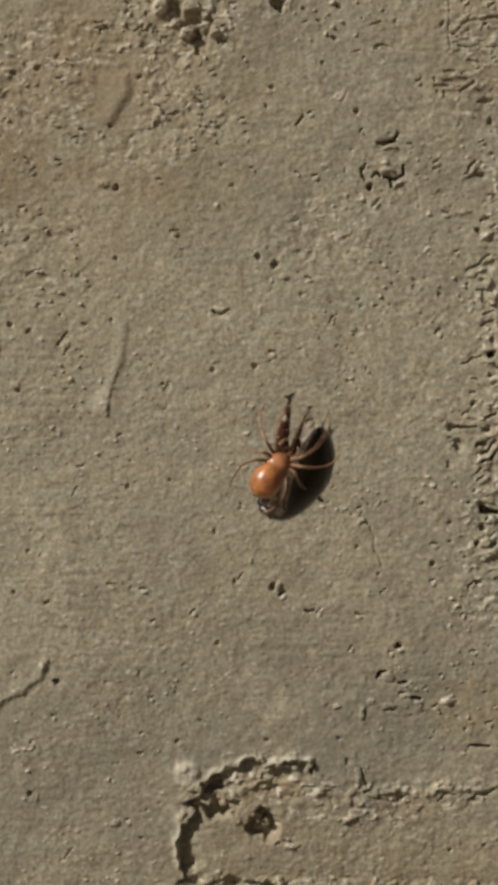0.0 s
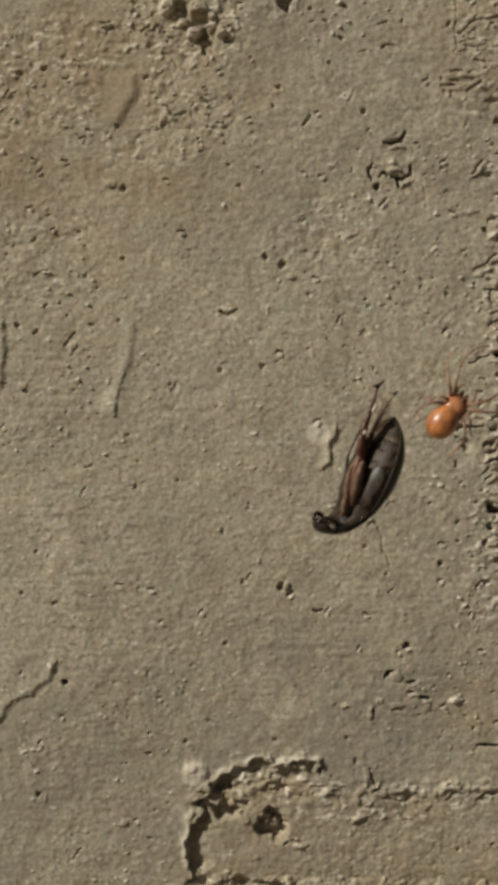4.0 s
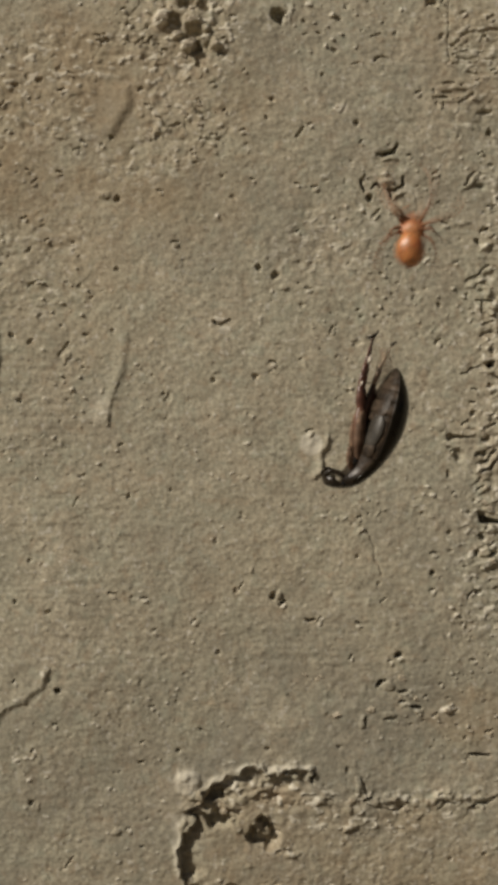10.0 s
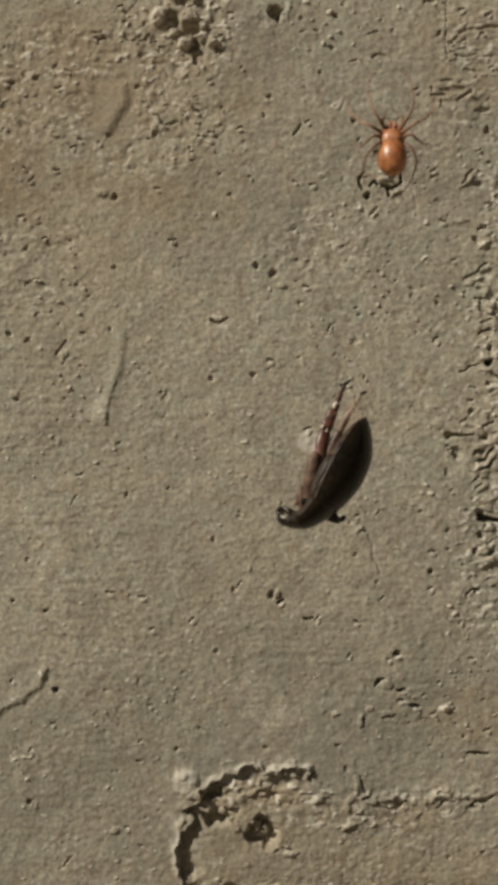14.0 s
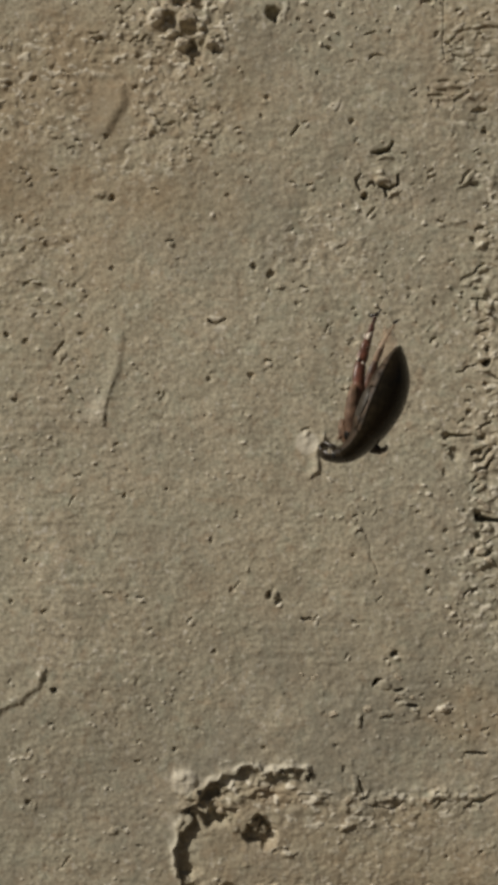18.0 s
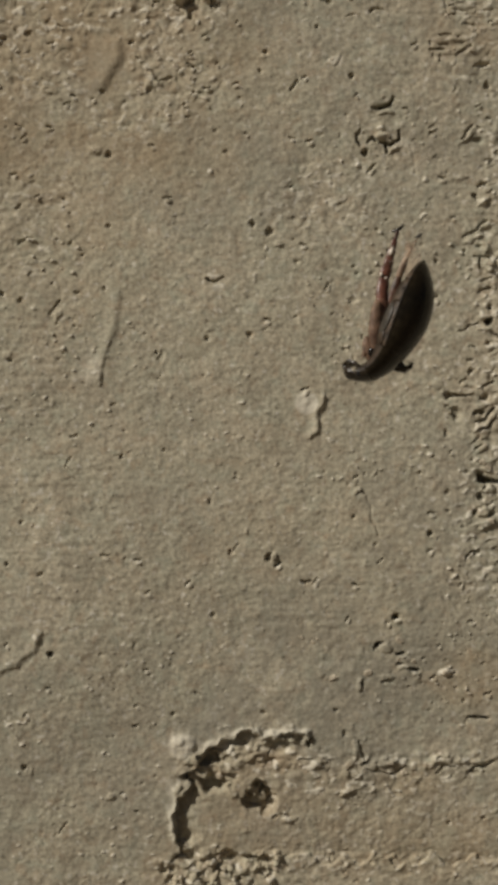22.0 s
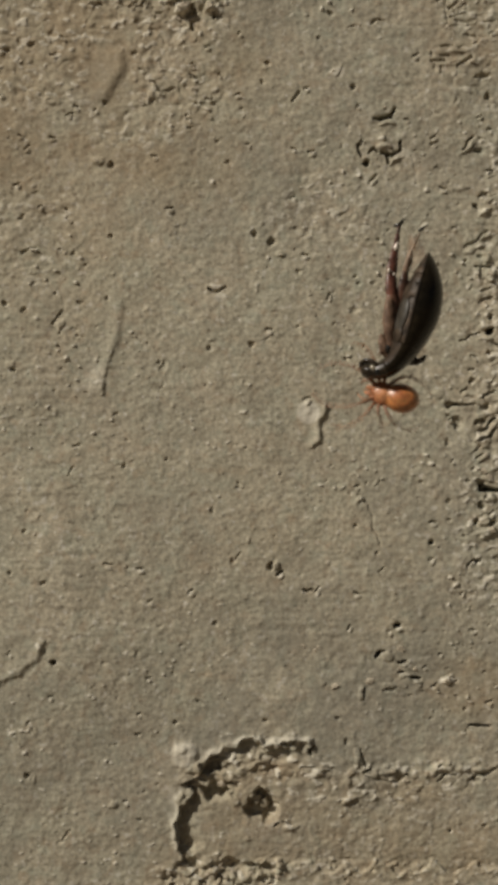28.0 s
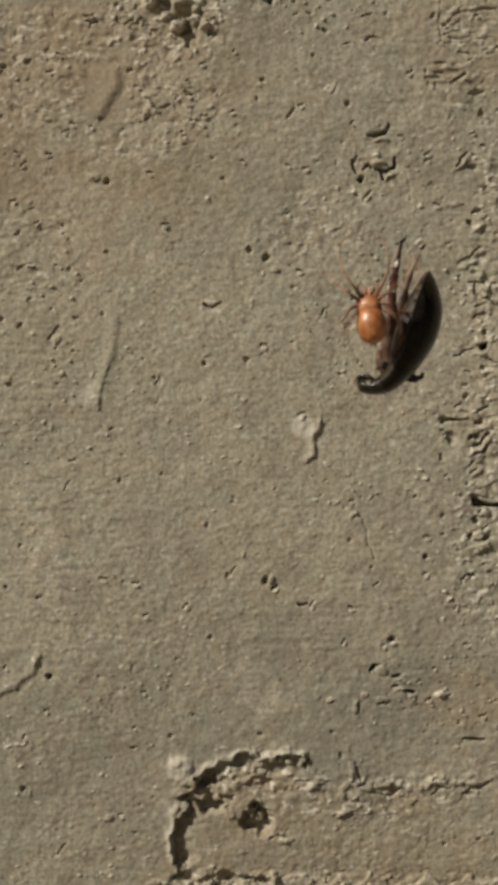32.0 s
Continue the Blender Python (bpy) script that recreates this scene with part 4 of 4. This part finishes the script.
def build_beetle():
    b = tagged(new("beetle"), "dead black-brown beetle with brown belly hanging in silk before the wall", "beetle")
    v, f = plate(0.12, 6.0, -180, 180, 0.92, 0.3, 40, 36)
    part("abdomen", mesh_of("abdomen", v, f, BELLY), b, "mottled brown underside of the beetle")
    for s0, s1 in ((0.55, 1.15), (1.17, 1.72), (1.74, 2.3), (2.32, 2.9), (2.92, 3.5)):
        v, f = plate(s0, s1, 92, 268, 0.95, 0.86, 8, 22, 0.03)
        part("belly_plate", mesh_of("belly_plate", v, f, BELLY), b)
    for s in (1, -1):
        v, f = plate(0.0, 5.75, 1.2 * s, 88 * s, 1.0, 0.93, 46, 24)
        part("wing_case", mesh_of("wing_case", v, f, ELYTRA), b, "smooth glossy black wing case")
        v, f = plate(0.03, 5.7, 88 * s, 92 * s, 1.012, 0.94, 46, 3)
        part("wing_case_rim", mesh_of("wing_case_rim", v, f, SHELL), b)
        v, f = shield(4.35, 0.85, 128 * s, 27, 0.905, 0.09)
        part("breast_plate", mesh_of("breast_plate", v, f, SHEEN), b, "smooth glossy breast plate, grey painted in for its sheen")
        v, f = shield(5.3, 0.55, 126 * s, 24, 0.9, 0.09)
        part("breast_plate", mesh_of("breast_plate", v, f, BELLY), b)
        v, f = shield(3.1, 0.6, 124 * s, 22, 0.91, 0.08)
        part("belly_plate", mesh_of("belly_plate", v, f, BELLY), b)
    v, f = plate(5.7, 8.05, -98, 98, 1.012, 0.9, 22, 40, 0.012)
    part("neck_shield", mesh_of("neck_shield", v, f, ELYTRA), b, "dark glossy shield behind the head")
    v, f = plate(5.72, 8.05, -180, 180, 0.96, 0.25, 22, 40, 0.02)
    part("throat", mesh_of("throat", v, f, THROAT), b, "brown underside behind the head")
    v, f = plate(7.95, 10.98, -180, 180, 1.0, 0.2, 22, 32, 0.02)
    head = part("head", mesh_of("head", v, f, SHELL), b, "dark glossy head bent towards the belly")
    # blob painted pale to carry the glint on the side of the head
    part("mouth", mesh_of("mouth", *blob((-1.95, -0.4, -4.75), (0.5, 0.72, 0.36), 16, 10), MOUTH_GLINT), head, "glossy mouth area painted pale for the glint on the head")
    for s in (1, -1):
        part("eye", mesh_of("eye", *blob((-1.6, 0.94 * s, -4.95), (0.3, 0.2, 0.3), 12, 8), EYE_AND_GAP), head)
        leg_part("jaw", head, [(-2.75, 0.45 * s, -4.85), (-3.1, 0.4 * s, -4.7), (-3.15, 0.12 * s, -4.4)], [0.2, 0.16, 0.06], SHELL)
        leg_part("feeler", head, [(-1.7, 0.85 * s, -4.55), (-2.1, 0.9 * s, -4.3), (-2.75, 0.75 * s, -4.3), (-3.1, 0.5 * s, -4.6)], [0.16, 0.17, 0.19, 0.15], SHELL)

    def limb(name, hip, knee, ankle, toe, thick, mat=CHITIN, shin=CHITIN, label="red-brown bent leg", foot=0.22, calf=1.0):
        hip, knee, ankle, toe = [Vector(q) for q in (hip, knee, ankle, toe)]
        top = leg_part(name, b, [hip, hip.lerp(knee, 0.35), hip.lerp(knee, 0.75), knee], [thick * 0.62, thick, thick * 0.85, thick * 0.55], mat, label, 0.62)
        leg_part("shin", top, [knee, knee.lerp(ankle, 0.3) + Vector((-0.04, 0, 0)), knee.lerp(ankle, 0.75), ankle], [calf * thick * k for k in (0.46, 0.52, 0.5, 0.4)], shin, "", 0.6)
        for k in (-1, 1):
            tip = ankle + Vector((0.2 * k, -0.1, 0.0)) + (toe - ankle).normalized() * 0.45
            leg_part("spur", top, [ankle, ankle.lerp(tip, 0.5), tip], [thick * 0.12, thick * 0.09, 0.015], shin)
        for k in range(5):
            q0, q1 = ankle.lerp(toe, k / 5), ankle.lerp(toe, (k + 0.95) / 5)
            w = thick * foot * (1 - 0.17 * k)
            leg_part("foot", top, [q0, q0.lerp(q1, 0.5), q1], [w * 0.85, w, w * 0.95], shin, "", 0.5)
        return top

    hind = limb("hind_leg", (-1.05, -0.75, -2.2), (-2.02, -0.5, 1.1), (-2.47, -0.35, 2.7), (-2.75, -0.2, 6.5), 0.82, CHITIN, RED_LEG, "red-brown swimming leg drawn up along the belly", 0.62, 1.25)
    leg_part("claw", hind, [(-3.15, -0.2, 6.45), (-2.8, -0.2, 6.6), (-2.5, -0.2, 7.15)], [0.1, 0.2, 0.08], SHELL)
    far = limb("hind_leg", (-1.2, 0.15, 0.0), (-1.45, -0.05, 3.0), (-1.4, -0.1, 4.6), (-1.05, -0.2, 6.5), 0.55, CHITIN, PALE_SKIN, "red-brown leg with a pale dry shin", 0.3)
    leg_part("claw", far, [(-1.15, -0.25, 6.5), (-1.0, -0.25, 6.65), (-0.85, -0.25, 6.85)], [0.1, 0.15, 0.07], SHELL, "dark clawed foot")
    limb("middle_leg", (-1.15, -0.9, -2.6), (-2.0, -1.2, 0.5), (-1.75, -1.25, -1.2), (-1.8, -1.05, -2.5), 0.62, DUSTY, DUSTY, "dusty brown folded leg")
    limb("middle_leg", (-1.2, -0.1, -2.4), (-2.1, -0.3, -0.4), (-2.1, -0.45, 1.1), (-2.0, -0.5, 1.9), 0.52, DUSTY, DUSTY, "dusty brown folded leg")
    limb("middle_leg", (-1.0, 1.2, -1.4), (-0.9, 2.4, 0.8), (-0.6, 2.7, 3.0), (-0.5, 2.85, 4.3), 0.26, SHELL, SHELL, "thin dark leg stretched along the side")
    limb("front_leg", (-1.3, -0.65, -3.5), (-1.95, -0.9, -2.3), (-1.7, -1.0, -3.3), (-1.8, -0.85, -3.9), 0.5, DUSTY, DUSTY, "dusty brown folded leg")
    limb("front_leg", (-0.3, 1.5, -3.1), (0.95, 1.9, -3.3), (1.4, 1.5, -3.05), (1.5, 1.3, -2.7), 0.5, SHELL, SHELL, "short dark front leg", 0.5)
    # solid black blob stands for the shade between the leg joints
    part("dark_gap", mesh_of("dark_gap", *blob((-1.25, -0.85, -3.0), (0.3, 0.32, 0.42), 14, 10), EYE_AND_GAP), b, "black blob standing for the shaded gap between leg joints")
    verts, faces, n = [], [], 10
    for skin in (0.0, 0.04):
        for i in range(n + 1):
            u = i / n
            for k in range(n + 1):
                t = k / n
                low = Vector((-1.35 + 1.15 * u, 0, 2.9 + 1.9 * u))
                high = Vector((-1.9 + 1.1 * u, -0.3 + 0.3 * u, 5.75 + 0.35 * math.sin(2.6 * u) + 0.22 * math.sin(11 * u)))
                q = low.lerp(high, t)
                verts.append((q.x + 0.08 * math.sin(9 * t + 3 * u), q.y + skin + 0.2 * math.sin(7 * u + 2 * t) * t, q.z))
    o, row = (n + 1) ** 2, n + 1
    for i in range(n):
        for k in range(n):
            a = i * row + k
            faces += [(a, a + 1, a + row + 1, a + row), (o + a, o + a + row, o + a + row + 1, o + a + 1)]
        for a, d in ((i, 1), (n * row + i, 1), (i * row, row), (i * row + n, row)):
            faces.append((a, a + d, o + a + d, o + a))
    part("folded_wing", mesh_of("folded_wing", verts, faces, WING), b, "thin dry beige wing skin sticking out behind")
    # pale beads added where the glossy leg glints in the sun
    part("leg_glint", mesh_of("leg_glint", *blob((-2.58, -0.62, 4.85), (0.16, 0.13, 0.34), 12, 10, lambda z: 1.0 - 0.3 * z), GLEAM), b, "white bead standing for a sun glint on the leg")
    part("leg_glint", mesh_of("leg_glint", *blob((-2.68, -0.78, 2.85), (0.11, 0.1, 0.2), 12, 10, lambda z: 1.0 + 0.3 * z), GLEAM), b)
    part("leg_glint", mesh_of("leg_glint", *blob((-2.2, -0.74, 2.7), (0.08, 0.07, 0.1), 10, 8), GLEAM), b)
    for p in ([(-2.45, -0.8, 6.8), (-2.0, -1.4, 30.0), (0.0, -1.5, 62.0)], [(-0.4, 0.0, 4.9), (-1.6, -0.6, 6.8)], [(-2.5, -0.9, 5.1), (-1.2, -0.6, 4.6), (-0.1, 0.0, 4.95)],
              [(-2.4, -0.9, 3.9), (-1.9, -0.9, 4.3), (-0.9, -0.4, 4.2)], [(-2.5, -0.9, 6.5), (-1.4, -0.5, 5.6), (-0.3, -0.1, 4.7)]):
        part("silk_thread", mesh_of("silk_thread", *tube(p, [0.008] * len(p), 5), SILK), b, "fine pale silk thread")
    b.scale = (0.897, 0.897, 0.897)
    return b


beetle = build_beetle()


# ---- the spider: z ahead, its back towards -y ----
def build_spider():
    s = tagged(new("spider"), "small glossy orange spider with thin legs working at the silk", "spider")
    v, f = blob((0, 0.0, 0.12), (1.36, 1.3, 1.72), 32, 24, lambda z: 1.0 - 0.05 * z + 0.03 * z * z)
    belly = part("abdomen", mesh_of("abdomen", v, f, ORANGE), s, "round shiny orange abdomen")
    for x in (-0.16, 0.16):
        part("spinneret", mesh_of("spinneret", *tube([(x, 0.3, -1.4), (x, 0.36, -1.6), (x, 0.38, -1.74)], [0.17, 0.13, 0.06], 8), DARK_AMBER), belly)
    waist = part("waist", mesh_of("waist", *tube([(0, 0.15, 1.0), (0, 0.12, 1.3), (0, 0.1, 1.5)], [0.36, 0.3, 0.38], 10), AMBER), s)
    v, f = blob((0, 0.05, 1.85), (1.06, 0.8, 1.05), 24, 16, lambda z: 1.0 - 0.2 * z)
    front = part("head_and_chest", mesh_of("head_and_chest", v, f, CHEST), s, "orange-brown head and chest")
    for x, z, y in ((-0.17, 2.9, -0.2), (0.17, 2.9, -0.2), (-0.38, 2.8, -0.18), (0.38, 2.8, -0.18), (-0.2, 2.66, -0.36), (0.2, 2.66, -0.36)):
        part("eye", mesh_of("eye", *blob((x, y, z), (0.07, 0.07, 0.07), 8, 6), EYE_AND_GAP), front)
    for x in (-1, 1):
        p, r = bend([(0.22 * x, 0.15, 2.75), (0.28 * x, 0.22, 3.2), (0.2 * x, 0.42, 3.5)], [0.26, 0.22, 0.06])
        part("fang", mesh_of("fang", *tube(p, r, 10), CHEST), front)
        p, r = bend([(0.5 * x, 0.15, 2.65), (0.85 * x, -0.1, 3.2), (0.8 * x, 0.1, 3.75), (0.55 * x, 0.3, 4.0)], [0.13, 0.12, 0.13, 0.08])
        part("feeler", mesh_of("feeler", *tube(p, r, 8), AMBER), front)
    legs = []
    for x in (-1, 1):
        for hip, joints in (
                ((0.6, 2.6), [(0, 0, 0), (0.7, -0.9, 0.9), (1.35, -0.7, 2.3), (1.45, -0.1, 3.9), (1.0, 0.3, 5.1), (0.35, 0.5, 5.7)]),
                ((0.78, 2.3), [(0, 0, 0), (1.1, -0.9, 0.6), (2.1, -0.5, 1.3), (2.9, 0.1, 2.3), (3.0, 0.5, 3.5)]),
                ((0.84, 1.95), [(0, 0, 0), (0.8, -0.8, -0.1), (1.3, -0.5, -0.5), (1.9, 0.2, -0.9), (2.3, 0.4, -0.9)]),
                ((0.76, 1.6), [(0, 0, 0), (1.0, -0.8, -0.7), (1.6, -0.5, -1.7), (1.6, 0.2, -3.0), (1.25, 0.5, -4.0)])):
            base = (hip[0] * x, 0.12, hip[1])
            pts, rad = bend([(q[0] * x, q[1], q[2]) for q in joints], [0.2, 0.14, 0.1, 0.08, 0.065, 0.04][:len(joints)], 5)
            leg = part("leg", mesh_of("leg", *tube(pts, rad, 8), AMBER), s, "thin amber leg")
            leg.location = Vector(base) * MM
            for q in joints[1:3]:
                q = (q[0] * x, q[1], q[2])
                part("leg_joint", mesh_of("leg_joint", *blob(q, (0.12, 0.12, 0.14), 10, 8), DARK_AMBER), leg, "dark ring at the leg joint")
            part("hip", mesh_of("hip", *blob((0, 0, 0), (0.34, 0.3, 0.36), 12, 8), CHEST), leg)
            legs.append((leg, base, x))
    s.scale = (0.76, 0.76, 0.76)
    return s, legs, (belly, waist, front)


spider, spider_legs, spider_body = build_spider()


def motions():
    walk(beetle, [
        (0, hang(4.35, -22.0, -3.15, 13, -22, 41)),
        (0.3, hang(4.77, -22.0, -3.45, 12, -25, 38)),
        (0.6, hang(4.40, -22.0, -3.27, 13, -32, 39)),
        (1, hang(3.80, -22.0, -3.15, 11, -38, 34)),
        (1.3, hang(3.45, -22.0, -2.45, 12, -50, 30)),
        (1.4, hang(3.55, -22.0, -2.18, 12, -60, 29)),
        (1.6, hang(3.45, -22.0, -2.00, 13, -90, 28)),
        (1.8, hang(3.70, -22.0, -2.30, 13, -64, 27)),
        (2, hang(4.10, -22.0, -2.62, 10, -38, 26)),
        (2.3, hang(4.54, -22.0, -2.70, 10, -22, 20)),
        (2.6, hang(4.67, -22.0, -2.87, 12, -2, 16)),
        (3, hang(5.50, -22.0, -3.53, 18, 6)),
        (3.5, hang(6.93, -22.0, -3.57, 23, 28)),
        (5.5, hang(9.90, -22.0, -0.76, 23, 35)),
        (6, hang(8.28, -22.0, -1.82, 25, 19)),
        (6.5, hang(8.42, -22.0, -1.97, 27, 21)),
        (7, hang(8.06, -22.0, -2.21, 27, 19)),
        (7.5, hang(8.45, -22.0, -0.72, 22, 15)),
        (8, hang(8.44, -22.0, -0.99, 24, 11)),
        (8.5, hang(8.11, -22.0, -0.91, 22, 8)),
        (9, hang(9.02, -22.0, -0.21, 21, -12)),
        (9.5, hang(9.32, -22.0, 0.96, 21, 18)),
        (10, hang(9.43, -22.0, 0.95, 18, 14)),
        (10.5, hang(8.44, -22.0, -0.01, 22, 32)),
        (11, hang(8.14, -22.0, -0.98, 22, 9)),
        (11.5, hang(6.91, -22.0, -2.02, 22, -8)),
        (12, hang(7.23, -22.0, -1.82, 22, -11)),
        (12.5, hang(7.47, -22.0, -1.61, 23, -18)),
        (13, hang(6.99, -22.0, -2.30, 25, -24)),
        (13.5, hang(7.02, -22.0, -2.17, 25, -24)),
        (14, hang(6.84, -22.0, -2.41, 26, -24)),
        (14.5, hang(7.01, -22.0, -2.19, 26, -24)),
        (16.5, hang(9.61, -22.0, 1.58, 21, -22)),
        (17, hang(9.95, -22.0, 2.62, 20, -19)),
        (17.5, hang(10.13, -22.0, 2.74, 20, -19)),
        (18, hang(9.82, -22.0, 2.57, 21, -20)),
        (18.5, hang(10.23, -22.0, 2.99, 20, -19)),
        (19, hang(9.93, -22.0, 2.89, 20, -20)),
        (19.5, hang(10.56, -22.0, 3.46, 20, -19)),
        (20, hang(11.35, -22.0, 4.92, 19, -18)),
        (20.5, hang(12.10, -22.0, 6.41, 20, -18)),
        (21, hang(12.46, -22.0, 6.71, 20, -18)),
        (21.5, hang(11.36, -22.0, 4.79, 19, -20)),
        (22, hang(11.48, -22.0, 4.92, 20, -20)),
        (22.5, hang(11.30, -22.0, 4.80, 20, -20)),
        (23, hang(11.54, -22.0, 5.35, 19, -20)),
        (23.5, hang(11.27, -22.0, 4.83, 20, -20)),
        (24, hang(11.34, -22.0, 4.87, 20, -20)),
        (24.5, hang(11.39, -22.0, 4.95, 20, -20)),
        (25, hang(11.57, -22.0, 4.89, 20, -18)),
        (25.5, hang(12.00, -22.0, 5.38, 20, -14)),
        (27.5, hang(12.50, -22.0, 6.35, 17, -7)),
        (28, hang(12.15, -22.0, 6.13, 14, -10)),
        (28.5, hang(12.50, -22.0, 6.24, 13, -10)),
        (29, hang(12.56, -22.0, 6.12, 13, -10)),
        (29.5, hang(12.56, -22.0, 6.11, 14, -11)),
        (30, hang(12.60, -22.0, 6.10, 14, -11)),
        (30.5, hang(12.64, -22.0, 6.25, 14, -12)),
        (31, hang(12.58, -22.0, 6.16, 14, -13)),
        (31.5, hang(12.58, -22.0, 6.20, 15, -13)),
        (32, hang(12.59, -22.0, 6.23, 16, -14)),
    ])
    walk(spider, [
        (0, hang(1.57, -26.5, -3.39, 35, 0)),
        (0.3, hang(1.79, -26.5, -3.28, 28, 0)),
        (0.6, hang(1.58, -26.0, -0.65, 15, 0)),
        (1, hang(-0.90, -25.0, 0.95, 4, 0)),
        (1.3, hang(-0.20, -24.0, 2.34, -5, 0)),
        (1.5, hang(-0.75, -24.0, 4.05, 6, 0)),
        (1.7, hang(0.30, -24.0, 4.00, 8, 0)),
        (2, hang(1.73, -24.0, 3.58, 14, 0)),
        (2.3, hang(2.68, -24.0, 3.29, 25, 0)),
        (2.6, hang(3.81, -25.0, 3.18, 30, 0)),
        (3, hang(4.85, -26.0, 1.40, 20, 0)),
        (3.2, hang(8.00, -26.0, -0.26, 60, 0)),
        (3.5, hang(10.99, -25.0, -1.11, 58, 0)),
        (4.2, hang(13.37, -24.0, 1.63, 30, 0)),
        (4.9, hang(14.56, -24.0, 4.22, 0, 0)),
        (5.5, hang(15.26, -24.0, 4.67, -10, 0)),
        (6, hang(12.77, -24.0, 3.71, 8, 0)),
        (6.5, hang(12.75, -24.0, 4.14, 10, 0)),
        (7, hang(12.38, -24.0, 5.29, 15, 0)),
        (7.5, hang(11.64, -24.0, 8.97, -10, 0)),
        (8, hang(12.14, -24.0, 9.10, 20, 0)),
        (8.5, hang(10.52, -24.0, 9.60, 10, 0)),
        (9, hang(10.47, -24.0, 11.10, -8, 0)),
        (9.5, hang(11.35, -24.0, 12.70, -10, 0)),
        (10, hang(11.45, -24.0, 13.24, 5, 0)),
        (10.5, hang(11.47, -24.0, 12.21, 15, 0)),
        (11, hang(11.06, -24.0, 12.34, 30, 0)),
        (11.5, hang(9.90, -24.0, 12.42, -2, 0)),
        (12, hang(9.65, -24.0, 14.63, 0, 0)),
        (12.5, hang(9.57, -24.0, 16.21, 0, 0)),
        (13, hang(9.46, -24.0, 16.26, 8, 0)),
        (13.5, hang(9.53, -24.0, 16.95, 8, 0)),
        (14, hang(10.42, -24.0, 19.38, 0, 0)),
        (14.5, hang(10.18, -24.0, 19.31, 3, 0)),
        (15.2, hang(11.38, -24.0, 24.49, 10, 0)),
        (16, hang(12.96, -24.0, 32.68, 15, 0)),
        (16.5, hang(13.37, -24.0, 35.81, 10, 0)),
        (20, hang(14.01, -24.0, 37.20, 20, 0)),
        (22, hang(14.60, -24.0, 33.62, 90, 0)),
        (24, hang(15.66, -24.0, 32.75, 170, 0)),
        (24.6, hang(15.60, -24.0, 31.00, 185, 0)),
        (24.8, hang(15.60, -24.0, 29.00, 187, 0)),
        (25, hang(15.65, -24.0, 25.80, 190, 0)),
        (25.2, hang(15.15, -24.0, 22.70, 186, 0)),
        (25.4, hang(14.10, -24.0, 17.90, 200, 0)),
        (25.5, hang(14.09, -24.0, 16.93, 205, 0)),
        (26, hang(14.60, -23.0, 11.15, 185, 0)),
        (26.6, hang(16.28, -21.0, 6.02, 195, 0)),
        (27.1, hang(15.43, -20.0, 3.00, 225, 0)),
        (27.5, hang(13.80, -19.5, 2.50, 240, 0)),
        (28, hang(11.42, -21.0, 0.39, 284, 0)),
        (28.5, hang(10.68, -22.0, 0.05, 300, 0)),
        (29, hang(9.69, -22.0, 0.47, 302, 0)),
        (29.5, hang(9.55, -22.0, 0.33, 312, 0)),
        (30, hang(8.48, -23.0, 0.29, 338, 0)),
        (30.4, hang(7.72, -23.0, 1.53, 346, 0)),
        (30.7, hang(9.69, -17.0, 3.06, 365, 0)),
        (31, hang(10.61, -16.0, 4.97, 380, 0)),
        (31.2, hang(8.88, -22.0, 3.91, 370, 0)),
        (31.6, hang(9.40, -25.5, 5.45, 360, 0)),
        (32, hang(9.38, -25.5, 6.36, 354, 0)),
    ])
    # the spider trembles as it works at the silk, its legs faster than its body
    steps = range(0, 961)
    busy = [float(np.interp(i / 30, (0, 4.5, 5.5, 12.4, 12.8, 25, 25.3, 25.6, 27), (0.15, 0.15, 1, 1, 0.15, 0.15, 1, 1, 0.3))) for i in steps]
    for piece in spider_body:
        walk(piece, [(i / 30, pose(0.4 * k * MM * math.sin(math.pi * i / 2), 0, 0.3 * k * MM * math.sin(math.pi * i / 2), 0, 2.5 * k * math.sin(math.pi * i / 2))) for i, k in zip(steps, busy)])
    r = random.Random(3)
    for base_k, (leg, base, side) in enumerate(spider_legs):
        phase, swing = r.uniform(0, 6.28), r.uniform(13, 20)
        rows = []
        for i in steps:
            t = i / 30
            w = (0.2 + 0.8 * busy[i]) * math.sin(15 * math.pi * t + (0.6 if base_k % 2 else -0.6))
            rows.append((t, pose(base[0] * MM, base[1] * MM, base[2] * MM, 5 * w, swing * w + 7 * math.sin(0.9 * t + phase * 2), 7 * side * math.sin(1.7 * t + phase))))
        walk(leg, rows)


motions()
